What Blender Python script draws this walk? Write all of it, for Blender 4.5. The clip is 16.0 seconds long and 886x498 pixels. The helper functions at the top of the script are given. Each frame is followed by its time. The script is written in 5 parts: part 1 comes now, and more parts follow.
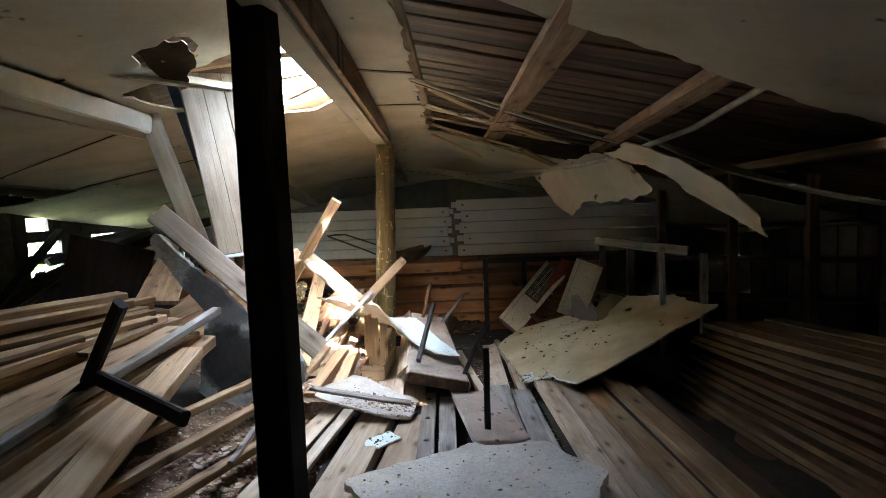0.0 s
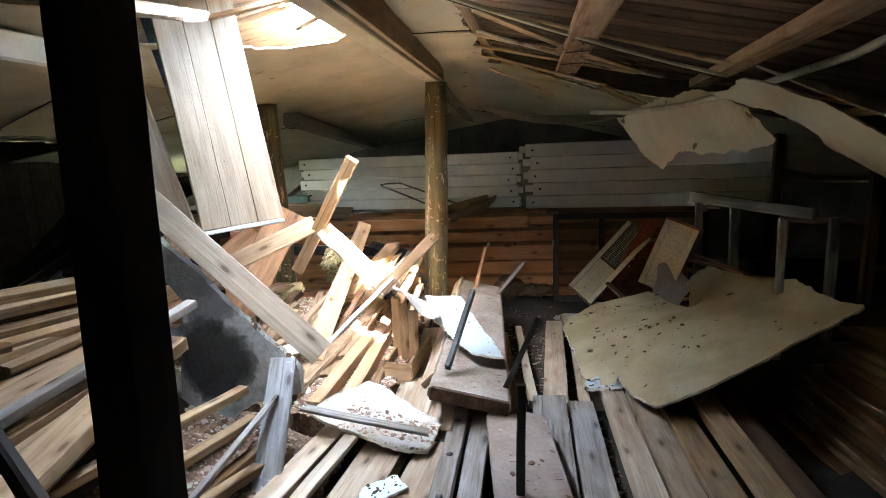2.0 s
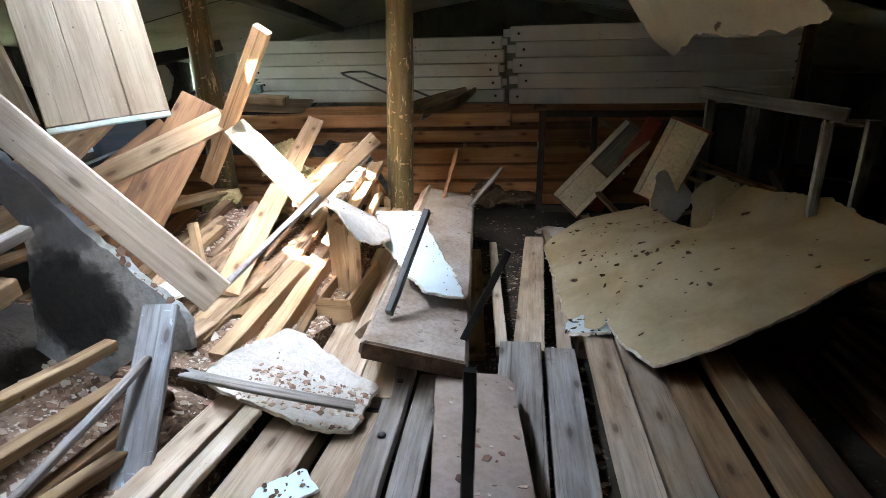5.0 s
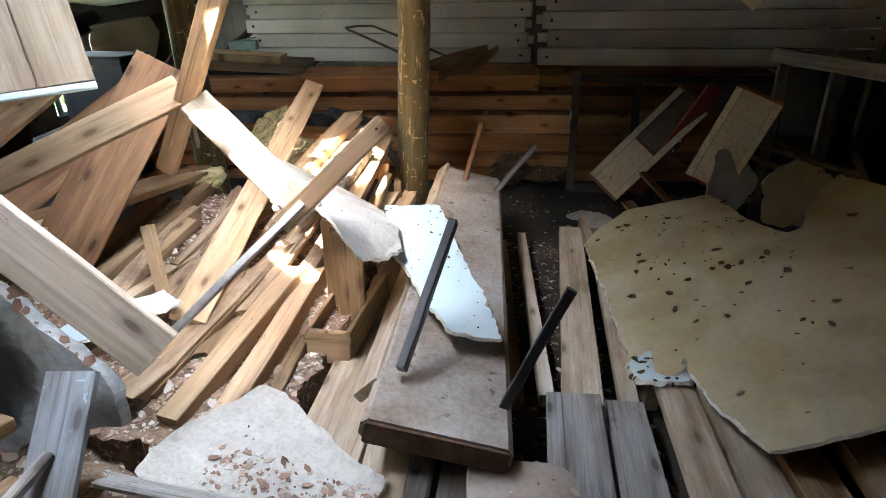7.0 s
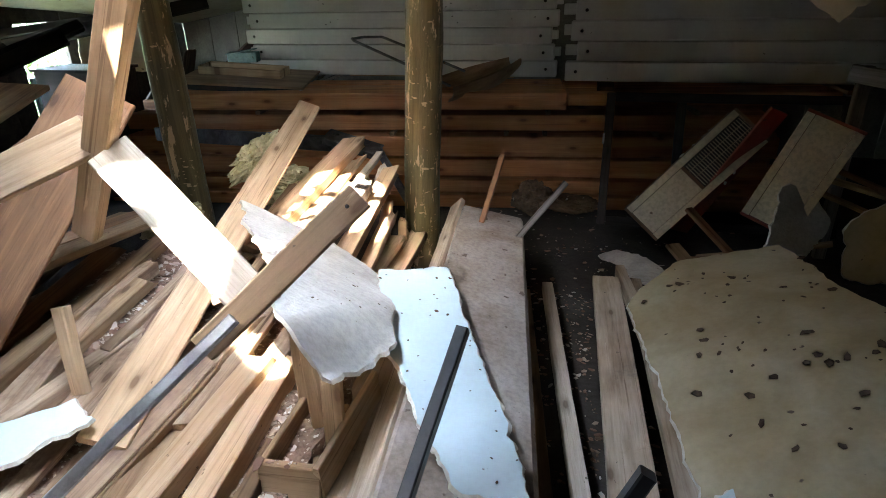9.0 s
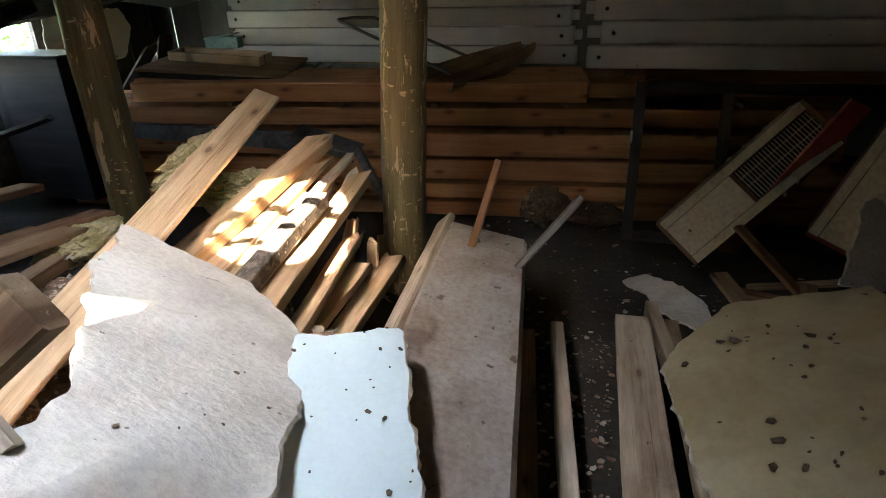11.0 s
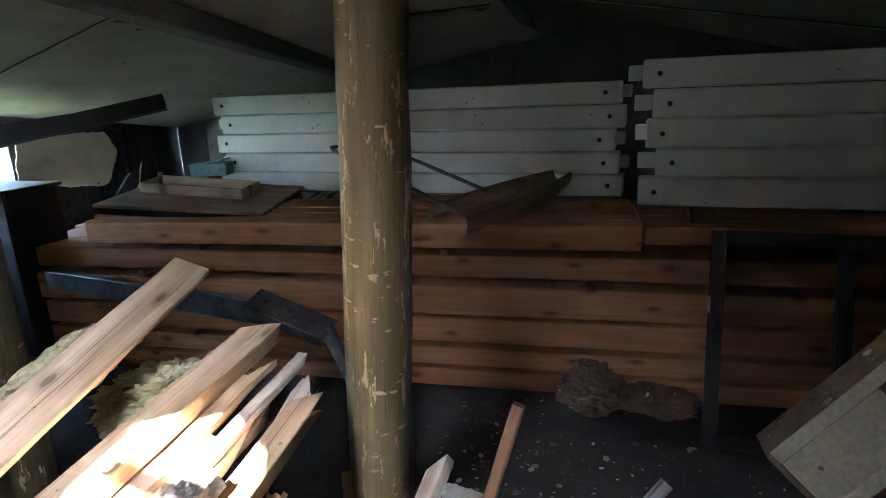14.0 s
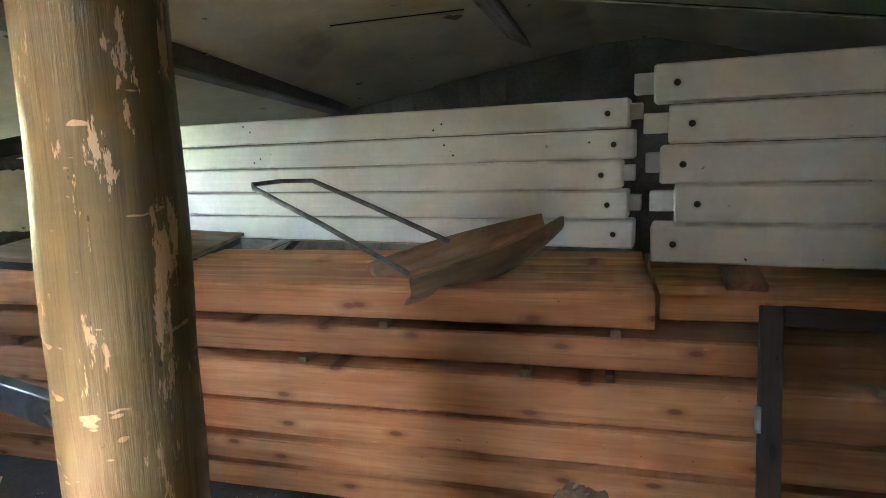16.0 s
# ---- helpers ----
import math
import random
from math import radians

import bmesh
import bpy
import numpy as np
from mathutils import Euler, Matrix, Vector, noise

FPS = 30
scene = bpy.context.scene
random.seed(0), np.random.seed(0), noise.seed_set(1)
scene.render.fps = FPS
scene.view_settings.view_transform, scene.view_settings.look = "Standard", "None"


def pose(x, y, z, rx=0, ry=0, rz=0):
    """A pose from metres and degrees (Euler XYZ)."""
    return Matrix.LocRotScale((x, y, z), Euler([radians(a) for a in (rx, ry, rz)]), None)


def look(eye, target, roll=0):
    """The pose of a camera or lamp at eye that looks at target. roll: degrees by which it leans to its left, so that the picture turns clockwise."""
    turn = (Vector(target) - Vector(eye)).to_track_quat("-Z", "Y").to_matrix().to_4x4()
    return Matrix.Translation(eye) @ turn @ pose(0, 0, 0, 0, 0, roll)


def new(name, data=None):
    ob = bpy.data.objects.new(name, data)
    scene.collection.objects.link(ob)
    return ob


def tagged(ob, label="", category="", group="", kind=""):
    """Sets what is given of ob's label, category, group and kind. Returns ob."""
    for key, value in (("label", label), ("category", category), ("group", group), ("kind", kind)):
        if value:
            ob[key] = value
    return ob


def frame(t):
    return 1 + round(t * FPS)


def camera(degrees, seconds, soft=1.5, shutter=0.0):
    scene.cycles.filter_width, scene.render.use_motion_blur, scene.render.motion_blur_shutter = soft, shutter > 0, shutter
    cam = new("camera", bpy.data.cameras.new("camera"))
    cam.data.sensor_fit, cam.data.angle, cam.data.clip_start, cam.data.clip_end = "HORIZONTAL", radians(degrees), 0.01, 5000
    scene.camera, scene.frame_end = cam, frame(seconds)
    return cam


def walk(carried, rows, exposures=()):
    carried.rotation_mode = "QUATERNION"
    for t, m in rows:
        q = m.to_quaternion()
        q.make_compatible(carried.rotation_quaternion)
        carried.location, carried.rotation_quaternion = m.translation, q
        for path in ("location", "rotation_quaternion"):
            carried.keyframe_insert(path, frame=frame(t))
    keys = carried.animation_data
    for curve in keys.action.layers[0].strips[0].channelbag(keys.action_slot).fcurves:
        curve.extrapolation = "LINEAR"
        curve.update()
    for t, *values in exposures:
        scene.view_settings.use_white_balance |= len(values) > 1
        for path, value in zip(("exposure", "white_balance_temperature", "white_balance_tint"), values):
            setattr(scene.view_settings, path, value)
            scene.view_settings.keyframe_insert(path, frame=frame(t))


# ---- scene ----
cam = camera(74.0, 16.0, soft=0.9)
PATH = [
    (0, (0.56, -0.622, 1.771), (0.426, 1.367, 1.61), -2.3),
    (0.5, (0.532, -0.293, 1.743), (0.095, 1.654, 1.61), -2.9),
    (1, (0.595, 0.015, 1.815), (0.065, 1.939, 1.684), -2.7),
    (1.5, (0.708, 0.295, 1.918), (0.23, 2.229, 1.745), -2.6),
    (2, (0.736, 0.372, 1.909), (0.318, 2.292, 1.538), -2.5),
    (2.5, (0.731, 0.364, 1.873), (0.362, 2.272, 1.402), -2.3),
    (3, (0.803, 0.469, 1.877), (0.453, 2.37, 1.365), -2.4),
    (3.5, (0.809, 0.607, 1.839), (0.449, 2.49, 1.27), -2.2),
    (4, (0.769, 0.958, 1.804), (0.41, 2.824, 1.181), -2.2),
    (4.2, (0.763, 1.021, 1.823), (0.401, 2.883, 1.189), -2.1),
    (6.3, (0.65, 1.602, 1.723), (0.287, 3.388, 0.898), -1.1),
    (6.5, (0.607, 1.698, 1.718), (0.236, 3.481, 0.889), -1.3),
    (7, (0.535, 1.898, 1.754), (0.149, 3.675, 0.92), -1.2),
    (7.5, (0.509, 2.059, 1.768), (0.116, 3.836, 0.937), -1.1),
    (8, (0.467, 2.244, 1.805), (0.067, 4.021, 0.978), -1.1),
    (8.5, (0.456, 2.349, 1.772), (0.023, 4.124, 0.959), -1.3),
    (9, (0.427, 2.55, 1.746), (-0.018, 4.322, 0.931), -1.3),
    (9.2, (0.438, 2.62, 1.729), (-0.017, 4.391, 0.92), -1.5),
    (11.5, (0.433, 3.504, 1.582), (-0.104, 5.239, 0.743), -1.7),
    (12, (0.421, 3.675, 1.582), (-0.152, 5.397, 0.742), -2.0),
    (12.5, (0.425, 3.783, 1.603), (-0.212, 5.49, 0.777), -2.0),
    (13, (0.345, 3.973, 1.586), (-0.32, 5.702, 0.833), -2.0),
    (13.5, (0.258, 4.182, 1.647), (-0.415, 5.959, 1.023), -2.1),
    (14, (0.27, 4.391, 1.66), (-0.385, 6.208, 1.141), -2.3),
    (14.5, (0.22, 4.565, 1.66), (-0.479, 6.384, 1.21), -2.2),
    (15, (0.119, 4.859, 1.63), (-0.67, 6.65, 1.223), -2.5),
    (15.5, (0.152, 5.107, 1.625), (-0.633, 6.909, 1.252), -2.5),
    (16, (0.325, 5.36, 1.525), (-0.428, 7.18, 1.155), -2.5),
]
EXPOSURES = [(0.0, 7.25, 7000, 10), (0.8, 7.65, 7200, 10), (3.0, 7.6, 7000, 9), (7.0, 7.0, 7100, 9), (9.0, 6.65, 6600, 8), (11.5, 6.3, 7400, 10), (13.0, 6.3, 6500, 5), (13.5, 6.35, 5500, 4), (14.0, 7.1, 5400, 9), (14.5, 7.75, 5900, 10), (15.0, 8.2, 6000, 10), (16.0, 8.85, 6200, 10)]
walk(cam, [(t, look(eye, target, roll)) for t, eye, target, roll in PATH], EXPOSURES)

# ---- world, sun ----
world = bpy.data.worlds.new("world")
scene.world = world
world.use_nodes = True
wn = world.node_tree.nodes
sky = wn.new("ShaderNodeTexSky")
sky.sky_type, sky.sun_disc = "NISHITA", False
sky.sun_elevation, sky.sun_rotation = radians(53), radians(183)
world.node_tree.links.new(sky.outputs[0], wn["Background"].inputs[0])
wn["Background"].inputs[1].default_value = 0.15
sun = new("sun", bpy.data.lights.new("sun", "SUN"))
sun.data.energy, sun.data.angle, sun.data.color = 1.35, radians(0.6), (1.0, 0.95, 0.86)
sun.matrix_world = look((0.9, -13.0, 20.0), (0.9 - 0.03 / 0.8 * 20.0, 2.0, 0.0))

# skylight falling through the hole in the roof
day = new("hole_daylight", bpy.data.lights.new("hole_daylight", "AREA"))
day.data.shape, day.data.size, day.data.size_y = "RECTANGLE", 1.6, 3.2
day.data.energy, day.data.color, day.data.spread = 4.0, (0.83, 0.93, 1.0), radians(130)
day.matrix_world = pose(-0.8, 3.5, 3.2)

# ---- materials ----
def nodes_of(name):
    m = bpy.data.materials.new(name)
    m.use_nodes = True
    nt = m.node_tree
    return m, nt, nt.nodes["Principled BSDF"]


def add(nt, kind, **values):
    n = nt.nodes.new(kind)
    for key, v in values.items():
        n.inputs[key].default_value = v
    return n


def ramp(nt, src, stops):
    r = nt.nodes.new("ShaderNodeValToRGB")
    e = r.color_ramp.elements
    while len(e) < len(stops):
        e.new(0.5)
    for el, (pos, c) in zip(e, stops):
        el.position = pos
        el.color = (*c, 1) if len(c) == 3 else c
    nt.links.new(src, r.inputs[0])
    return r.outputs[0]


def mixc(nt, fac, a, b, mode="MIX"):
    m = nt.nodes.new("ShaderNodeMix")
    m.data_type, m.blend_type = "RGBA", mode
    for sock, v in ((m.inputs[0], fac), (m.inputs[6], a), (m.inputs[7], b)):
        if hasattr(v, "is_output"):
            nt.links.new(v, sock)
        else:
            sock.default_value = v if isinstance(v, (int, float)) else (*v, 1)
    return m.outputs[2]


def coords(nt, scale, spread=True):
    """Object coordinates, shifted by a random amount for each object."""
    tc = nt.nodes.new("ShaderNodeTexCoord")
    mp = add(nt, "ShaderNodeMapping", Scale=scale)
    nt.links.new(tc.outputs["Object"], mp.inputs[0])
    if spread:
        info = nt.nodes.new("ShaderNodeObjectInfo")
        mul = nt.nodes.new("ShaderNodeVectorMath")
        mul.operation = "MULTIPLY"
        mul.inputs[1].default_value = (31.0, 17.0, 47.0)
        nt.links.new(info.outputs["Random"], mul.inputs[0])
        nt.links.new(mul.outputs[0], mp.inputs["Location"])
    return mp.outputs[0]


def noise_tex(nt, vec, scale, detail=4.0, rough=0.55, distortion=0.0):
    n = add(nt, "ShaderNodeTexNoise", Scale=scale, Detail=detail, Roughness=rough, Distortion=distortion)
    nt.links.new(vec, n.inputs["Vector"])
    return n.outputs["Fac"]


def bump(nt, bsdf, height, strength, distance=0.01):
    b = add(nt, "ShaderNodeBump", Strength=strength, Distance=distance)
    nt.links.new(height, b.inputs["Height"])
    nt.links.new(b.outputs[0], bsdf.inputs["Normal"])


def wood(name, light, dark, rough=0.75, dirt=(0.06, 0.05, 0.04), dirty=0.3, knots=True, vary=0.35, grain=1.0, flake=None, smears=0.8, knot=(1.9, 5.5, 1.0), sideways=False):
    """Sawn wood: grain along the object's own x axis, knots, dirt in patches, tone varied by object."""
    m, nt, bsdf = nodes_of(name)
    fine = noise_tex(nt, coords(nt, (2.2, 52, 52)), 1.6, 7, 0.68, 0.35)
    rings = noise_tex(nt, coords(nt, (0.35, 7, 7)), 1.5, 3, 0.5, 1.6)
    col = ramp(nt, rings, [(0.32, dark), (0.5, [0.5 * (a + b) for a, b in zip(light, dark)]), (0.62, light)])
    g = ramp(nt, fine, [(0.34, (0.42, 0.38, 0.35)), (0.52, (1, 1, 1))])
    col = mixc(nt, 0.42 * grain, col, g, "MULTIPLY")
    if knots:
        v = add(nt, "ShaderNodeTexVoronoi", Scale=1.0, Randomness=1.0)
        v.voronoi_dimensions = "2D"
        where = coords(nt, knot)
        if sideways:
            apart, joined = nt.nodes.new("ShaderNodeSeparateXYZ"), nt.nodes.new("ShaderNodeCombineXYZ")
            nt.links.new(where, apart.inputs[0])
            nt.links.new(apart.outputs["X"], joined.inputs["X"])
            nt.links.new(apart.outputs["Z"], joined.inputs["Y"])
            where = joined.outputs[0]
        nt.links.new(where, v.inputs["Vector"])
        k = ramp(nt, v.outputs["Distance"], [(0.04, (0.9, 0.9, 0.9)), (0.065, (0.45, 0.45, 0.45)), (0.15, (0, 0, 0))])
        col = mixc(nt, k, col, [dark[0] * 0.36, dark[1] * 0.3, dark[2] * 0.28])
    info = nt.nodes.new("ShaderNodeObjectInfo")
    tone = ramp(nt, info.outputs["Random"], [(0.0, (1 - vary, 1 - vary * 1.08, 1 - vary * 1.15)), (1.0, (1.0, 1.0, 1.0))])
    col = mixc(nt, 1.0, col, tone, "MULTIPLY")
    smear = noise_tex(nt, coords(nt, (0.9, 4.5, 4.5)), 2.2, 5, 0.6)
    col = mixc(nt, smears, col, ramp(nt, smear, [(0.36, (0.6, 0.53, 0.48)), (0.56, (1, 1, 1))]), "MULTIPLY")
    marks = noise_tex(nt, coords(nt, (14, 26, 26)), 1.8, 4, 0.6)
    col = mixc(nt, ramp(nt, marks, [(0.70, (0, 0, 0)), (0.72, (0.9, 0.9, 0.9))]), col, [0.3 * c for c in dark])
    scars = noise_tex(nt, coords(nt, (5, 30, 30)), 1.4, 5, 0.65, 0.6)
    col = mixc(nt, ramp(nt, scars, [(0.66, (0, 0, 0)), (0.71, (0.35, 0.35, 0.35))]), col, [1.3 * c for c in light])
    lines = noise_tex(nt, coords(nt, (0.5, 42, 42)), 2.0, 3, 0.5, 0.8)
    col = mixc(nt, 0.7 * grain, col, ramp(nt, lines, [(0.30, (0.42, 0.36, 0.32)), (0.37, (1, 1, 1))]), "MULTIPLY")
    d = noise_tex(nt, coords(nt, (1, 1, 1)), 4.5, 8, 0.75)
    lo = 0.72 - 0.35 * dirty
    df = ramp(nt, d, [(lo, (0, 0, 0)), (lo + 0.16, (0.85, 0.85, 0.85))])
    col = mixc(nt, df, col, dirt)
    if flake:
        fl = noise_tex(nt, coords(nt, (2.2, 9, 9)), 1.8, 6, 0.7)
        col = mixc(nt, ramp(nt, fl, [(0.58, (0, 0, 0)), (0.6, (1, 1, 1))]), col, flake)
        nick = noise_tex(nt, coords(nt, (26, 9, 9)), 1.6, 2, 0.5)
        col = mixc(nt, ramp(nt, nick, [(0.68, (0, 0, 0)), (0.70, (0.9, 0.9, 0.9))]), col, flake)
    nt.links.new(col, bsdf.inputs["Base Color"])
    bsdf.inputs["Roughness"].default_value = rough
    bsdf.inputs["Specular IOR Level"].default_value = 0.3
    bump(nt, bsdf, fine, 0.6 * grain, 0.004)
    return m


def mottled(name, base, other, scale=3.0, lo=0.4, hi=0.62, rough=0.8, speck=None, speck_scale=22.0, speck_at=0.68, relief=0.2, relief_scale=40.0, metal=0.0, third=None, spec=0.3, grit=0.6):
    """A plain surface with stains at a large scale, specks at a small one and a fine relief."""
    m, nt, bsdf = nodes_of(name)
    c = coords(nt, (1, 1, 1))
    big = noise_tex(nt, c, scale, 6, 0.62, 0.4)
    col = ramp(nt, big, [(lo, base), (hi, other)] + ([(min(hi + 0.09, 1.0), third)] if third else []))
    fine = noise_tex(nt, c, relief_scale, 5, 0.65)
    col = mixc(nt, grit, col, ramp(nt, fine, [(0.36, (0.6,) * 3), (0.58, (1, 1, 1))]), "MULTIPLY")
    if speck:
        s = noise_tex(nt, c, speck_scale, 3, 0.5)
        col = mixc(nt, ramp(nt, s, [(speck_at, (0, 0, 0)), (speck_at + 0.03, (1, 1, 1))]), col, speck)
    nt.links.new(col, bsdf.inputs["Base Color"])
    bsdf.inputs["Roughness"].default_value = rough
    bsdf.inputs["Metallic"].default_value = metal
    bsdf.inputs["Specular IOR Level"].default_value = spec
    bump(nt, bsdf, fine, relief, 0.008)
    return m


PINE = wood("pine_fresh", (0.66, 0.48, 0.31), (0.52, 0.35, 0.205), dirty=0.12, vary=0.25, smears=0.45)
PINE_DUSTY = wood("pine_dusty", (0.60, 0.495, 0.385), (0.46, 0.355, 0.26), dirt=(0.17, 0.13, 0.10), dirty=0.36, vary=0.35)
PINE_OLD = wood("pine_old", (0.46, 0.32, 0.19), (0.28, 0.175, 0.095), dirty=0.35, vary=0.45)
HEAP_WOOD = wood("pine_crumbled", (0.52, 0.39, 0.27), (0.34, 0.22, 0.14), dirt=(0.17, 0.10, 0.07), dirty=0.62, vary=0.4, grain=1.4, smears=0.9)
PINE_RED = wood("pine_red", (0.33, 0.175, 0.085), (0.21, 0.105, 0.05), dirty=0.2, vary=0.35)
TIMBER = wood("timber_orange", (0.66, 0.325, 0.14), (0.50, 0.20, 0.075), dirty=0.08, vary=0.42, dirt=(0.16, 0.08, 0.04), grain=0.6, smears=0.4, knot=(1.9, 0.5, 4.6), sideways=True)
# Blue-grey holds both pale blue paint and the skylight falling on the plank.
SKY_BLUED_WOOD = wood("wood_blue_grey", (0.40, 0.43, 0.46), (0.27, 0.285, 0.30), dirty=0.25, vary=0.1, grain=1.2, flake=(0.42, 0.55, 0.62))
LEAF_WOOD = wood("table_leaf_wood", (0.36, 0.24, 0.15), (0.28, 0.18, 0.11), dirty=0.15, vary=0.1, knots=False, grain=0.6)
FLAKY_BARK = mottled("flaky_bark", (0.085, 0.07, 0.06), (0.20, 0.165, 0.135), 26.0, 0.42, 0.6, 0.95, (0.42, 0.34, 0.27), 40.0, 0.64, 1.0, 55.0)
GREY_WOOD = wood("wood_weathered", (0.43, 0.415, 0.395), (0.26, 0.245, 0.235), dirty=0.35, vary=0.3, grain=1.3)
HUNG_WOOD = wood("wood_hung", (0.35, 0.29, 0.215), (0.27, 0.215, 0.15), dirty=0.24, vary=0.05, smears=0.6, knots=False, grain=0.7)
PALE_WOOD = wood("wood_pale", (0.60, 0.52, 0.43), (0.45, 0.38, 0.30), dirty=0.14, vary=0.15, smears=0.5)
PLUM_WOOD = mottled("bench_worn", (0.36, 0.315, 0.28), (0.26, 0.205, 0.165), 3.2, 0.38, 0.6, 0.8, (0.12, 0.085, 0.065), 15.0, 0.66, 0.3, 45.0, third=(0.16, 0.115, 0.085))
STOOL_WOOD = mottled("stool_worn", (0.37, 0.30, 0.255), (0.28, 0.215, 0.18), 3.0, 0.4, 0.6, 0.7, (0.12, 0.085, 0.065), 16.0, 0.70, 0.2, 45.0, grit=0.35)
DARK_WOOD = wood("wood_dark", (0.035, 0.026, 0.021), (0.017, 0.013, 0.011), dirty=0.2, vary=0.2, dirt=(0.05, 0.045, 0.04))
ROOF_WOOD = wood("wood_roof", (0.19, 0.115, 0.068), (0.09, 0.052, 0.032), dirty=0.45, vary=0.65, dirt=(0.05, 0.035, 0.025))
RAFTER_WOOD = wood("wood_rafter", (0.42, 0.29, 0.19), (0.27, 0.17, 0.10), dirty=0.3, vary=0.25)
BARK = wood("round_log", (0.185, 0.142, 0.064), (0.10, 0.075, 0.032), dirty=0.42, vary=0.1, dirt=(0.075, 0.06, 0.03), knots=False, rough=0.34, grain=1.0, flake=(0.46, 0.31, 0.19), smears=0.5)
WHITE_LOG = mottled("white_paint", (0.62, 0.62, 0.60), (0.55, 0.55, 0.53), 2.0, 0.35, 0.7, 0.4, (0.10, 0.09, 0.08), 30.0, 0.735, 0.06, spec=0.5, grit=0.12)
CREAM = mottled("fibreboard_cream", (0.50, 0.455, 0.355), (0.40, 0.355, 0.265), 1.6, 0.40, 0.62, 0.85, (0.12, 0.10, 0.075), 5.0, 0.70, 0.1, third=(0.30, 0.26, 0.19), grit=0.15)
CREAM_PANEL = mottled("fibreboard_panel", (0.48, 0.395, 0.25), (0.38, 0.295, 0.165), 2.2, 0.42, 0.62, 0.8, (0.13, 0.095, 0.07), 14.0, 0.715, 0.1, grit=0.2)
PALE_SHEET = mottled("fibreboard_pale", (0.55, 0.66, 0.68), (0.50, 0.60, 0.61), 2.0, 0.4, 0.65, 0.7, (0.24, 0.24, 0.23), 26.0, 0.735, 0.05, 60.0, grit=0.1)
GREY_SHEET = mottled("fibreboard_grey", (0.58, 0.555, 0.51), (0.45, 0.415, 0.375), 3.5, 0.40, 0.62, 0.9, (0.20, 0.16, 0.13), 30.0, 0.715, 0.6, 55.0, grit=0.4)
CORE = mottled("fibre_core", (0.55, 0.47, 0.34), (0.42, 0.34, 0.24), 12.0, 0.4, 0.6, 0.95, relief=0.6)
WHITE_CORE = mottled("plaster_core", (0.74, 0.71, 0.64), (0.60, 0.54, 0.45), 16.0, 0.4, 0.62, 0.95, relief=0.8, grit=0.3)
MOULD = mottled("mouldy_board", (0.62, 0.67, 0.70), (0.44, 0.48, 0.50), 4.5, 0.42, 0.62, 0.9, (0.46, 0.46, 0.45), 26.0, 0.66, 0.9, 34.0, third=(0.25, 0.265, 0.28))


def mould_patch(at, radius, tone, strength, wobble):
    """A ragged patch of mould grown outwards from one place of the board."""
    nt = MOULD.node_tree
    bsdf = nt.nodes["Principled BSDF"]
    tc = nt.nodes.new("ShaderNodeTexCoord")
    far = nt.nodes.new("ShaderNodeVectorMath")
    far.operation = "DISTANCE"
    far.inputs[1].default_value = at
    nt.links.new(tc.outputs["Object"], far.inputs[0])
    total = nt.nodes.new("ShaderNodeMath")
    total.operation = "MULTIPLY_ADD"
    total.inputs[1].default_value = wobble
    nt.links.new(noise_tex(nt, coords(nt, (1, 1, 1), False), 5.0 + 3 * radius, 8, 0.62, 0.4), total.inputs[0])
    nt.links.new(far.outputs["Value"], total.inputs[2])
    edge = radius + 0.5 * wobble
    old = bsdf.inputs["Base Color"].links[0].from_socket
    fac = ramp(nt, total.outputs[0], [(edge - 0.05, (strength,) * 3), (edge - 0.005, (0.7 * strength,) * 3), (edge + 0.02, (0, 0, 0))])
    nt.links.new(mixc(nt, fac, old, tone), bsdf.inputs["Base Color"])


mould_patch((-0.2, 0.16, 0.0), 0.16, (0.11, 0.115, 0.13), 0.85, 0.3)
mould_patch((-0.06, 0.02, 0.0), 0.14, (0.13, 0.135, 0.15), 0.8, 0.3)
mould_patch((-0.06, -0.27, 0.0), 0.225, (0.022, 0.023, 0.027), 0.93, 0.22)
SOIL = mottled("soil", (0.035, 0.029, 0.024), (0.06, 0.05, 0.041), 3.0, 0.4, 0.65, 0.95, (0.16, 0.14, 0.12), 34.0, 0.70, 0.8, 30.0)
CABINET = mottled("cabinet_paint", (0.70, 0.60, 0.42), (0.62, 0.52, 0.36), 2.0, 0.4, 0.6, 0.5, (0.22, 0.16, 0.10), 16.0, 0.72, 0.05)
CRUMBS = mottled("crumb_mound", (0.30, 0.205, 0.15), (0.15, 0.095, 0.065), 22.0, 0.38, 0.6, 0.95, (0.50, 0.42, 0.34), 48.0, 0.60, 1.0, 60.0)
CABINET_SIDE = wood("cabinet_side", (0.24, 0.15, 0.09), (0.17, 0.10, 0.06), dirty=0.2, vary=0.1, knots=False)
RED_PAINT = mottled("red_paint", (0.27, 0.055, 0.03), (0.20, 0.04, 0.025), 3.0, 0.4, 0.6, 0.5, (0.10, 0.05, 0.04), 15.0, 0.7, 0.1)
STEEL = mottled("dark_steel", (0.15, 0.155, 0.165), (0.085, 0.08, 0.078), 6.0, 0.4, 0.6, 0.45, (0.16, 0.08, 0.04), 18.0, 0.68, 0.1, metal=0.8)
BRIGHT_STEEL = mottled("zinc_steel", (0.42, 0.43, 0.45), (0.33, 0.33, 0.34), 6.0, 0.4, 0.6, 0.4, relief=0.08, metal=0.9)
BLACK = mottled("black_lacquer", (0.012, 0.012, 0.013), (0.02, 0.02, 0.02), 5.0, 0.4, 0.6, 0.4, relief=0.05)
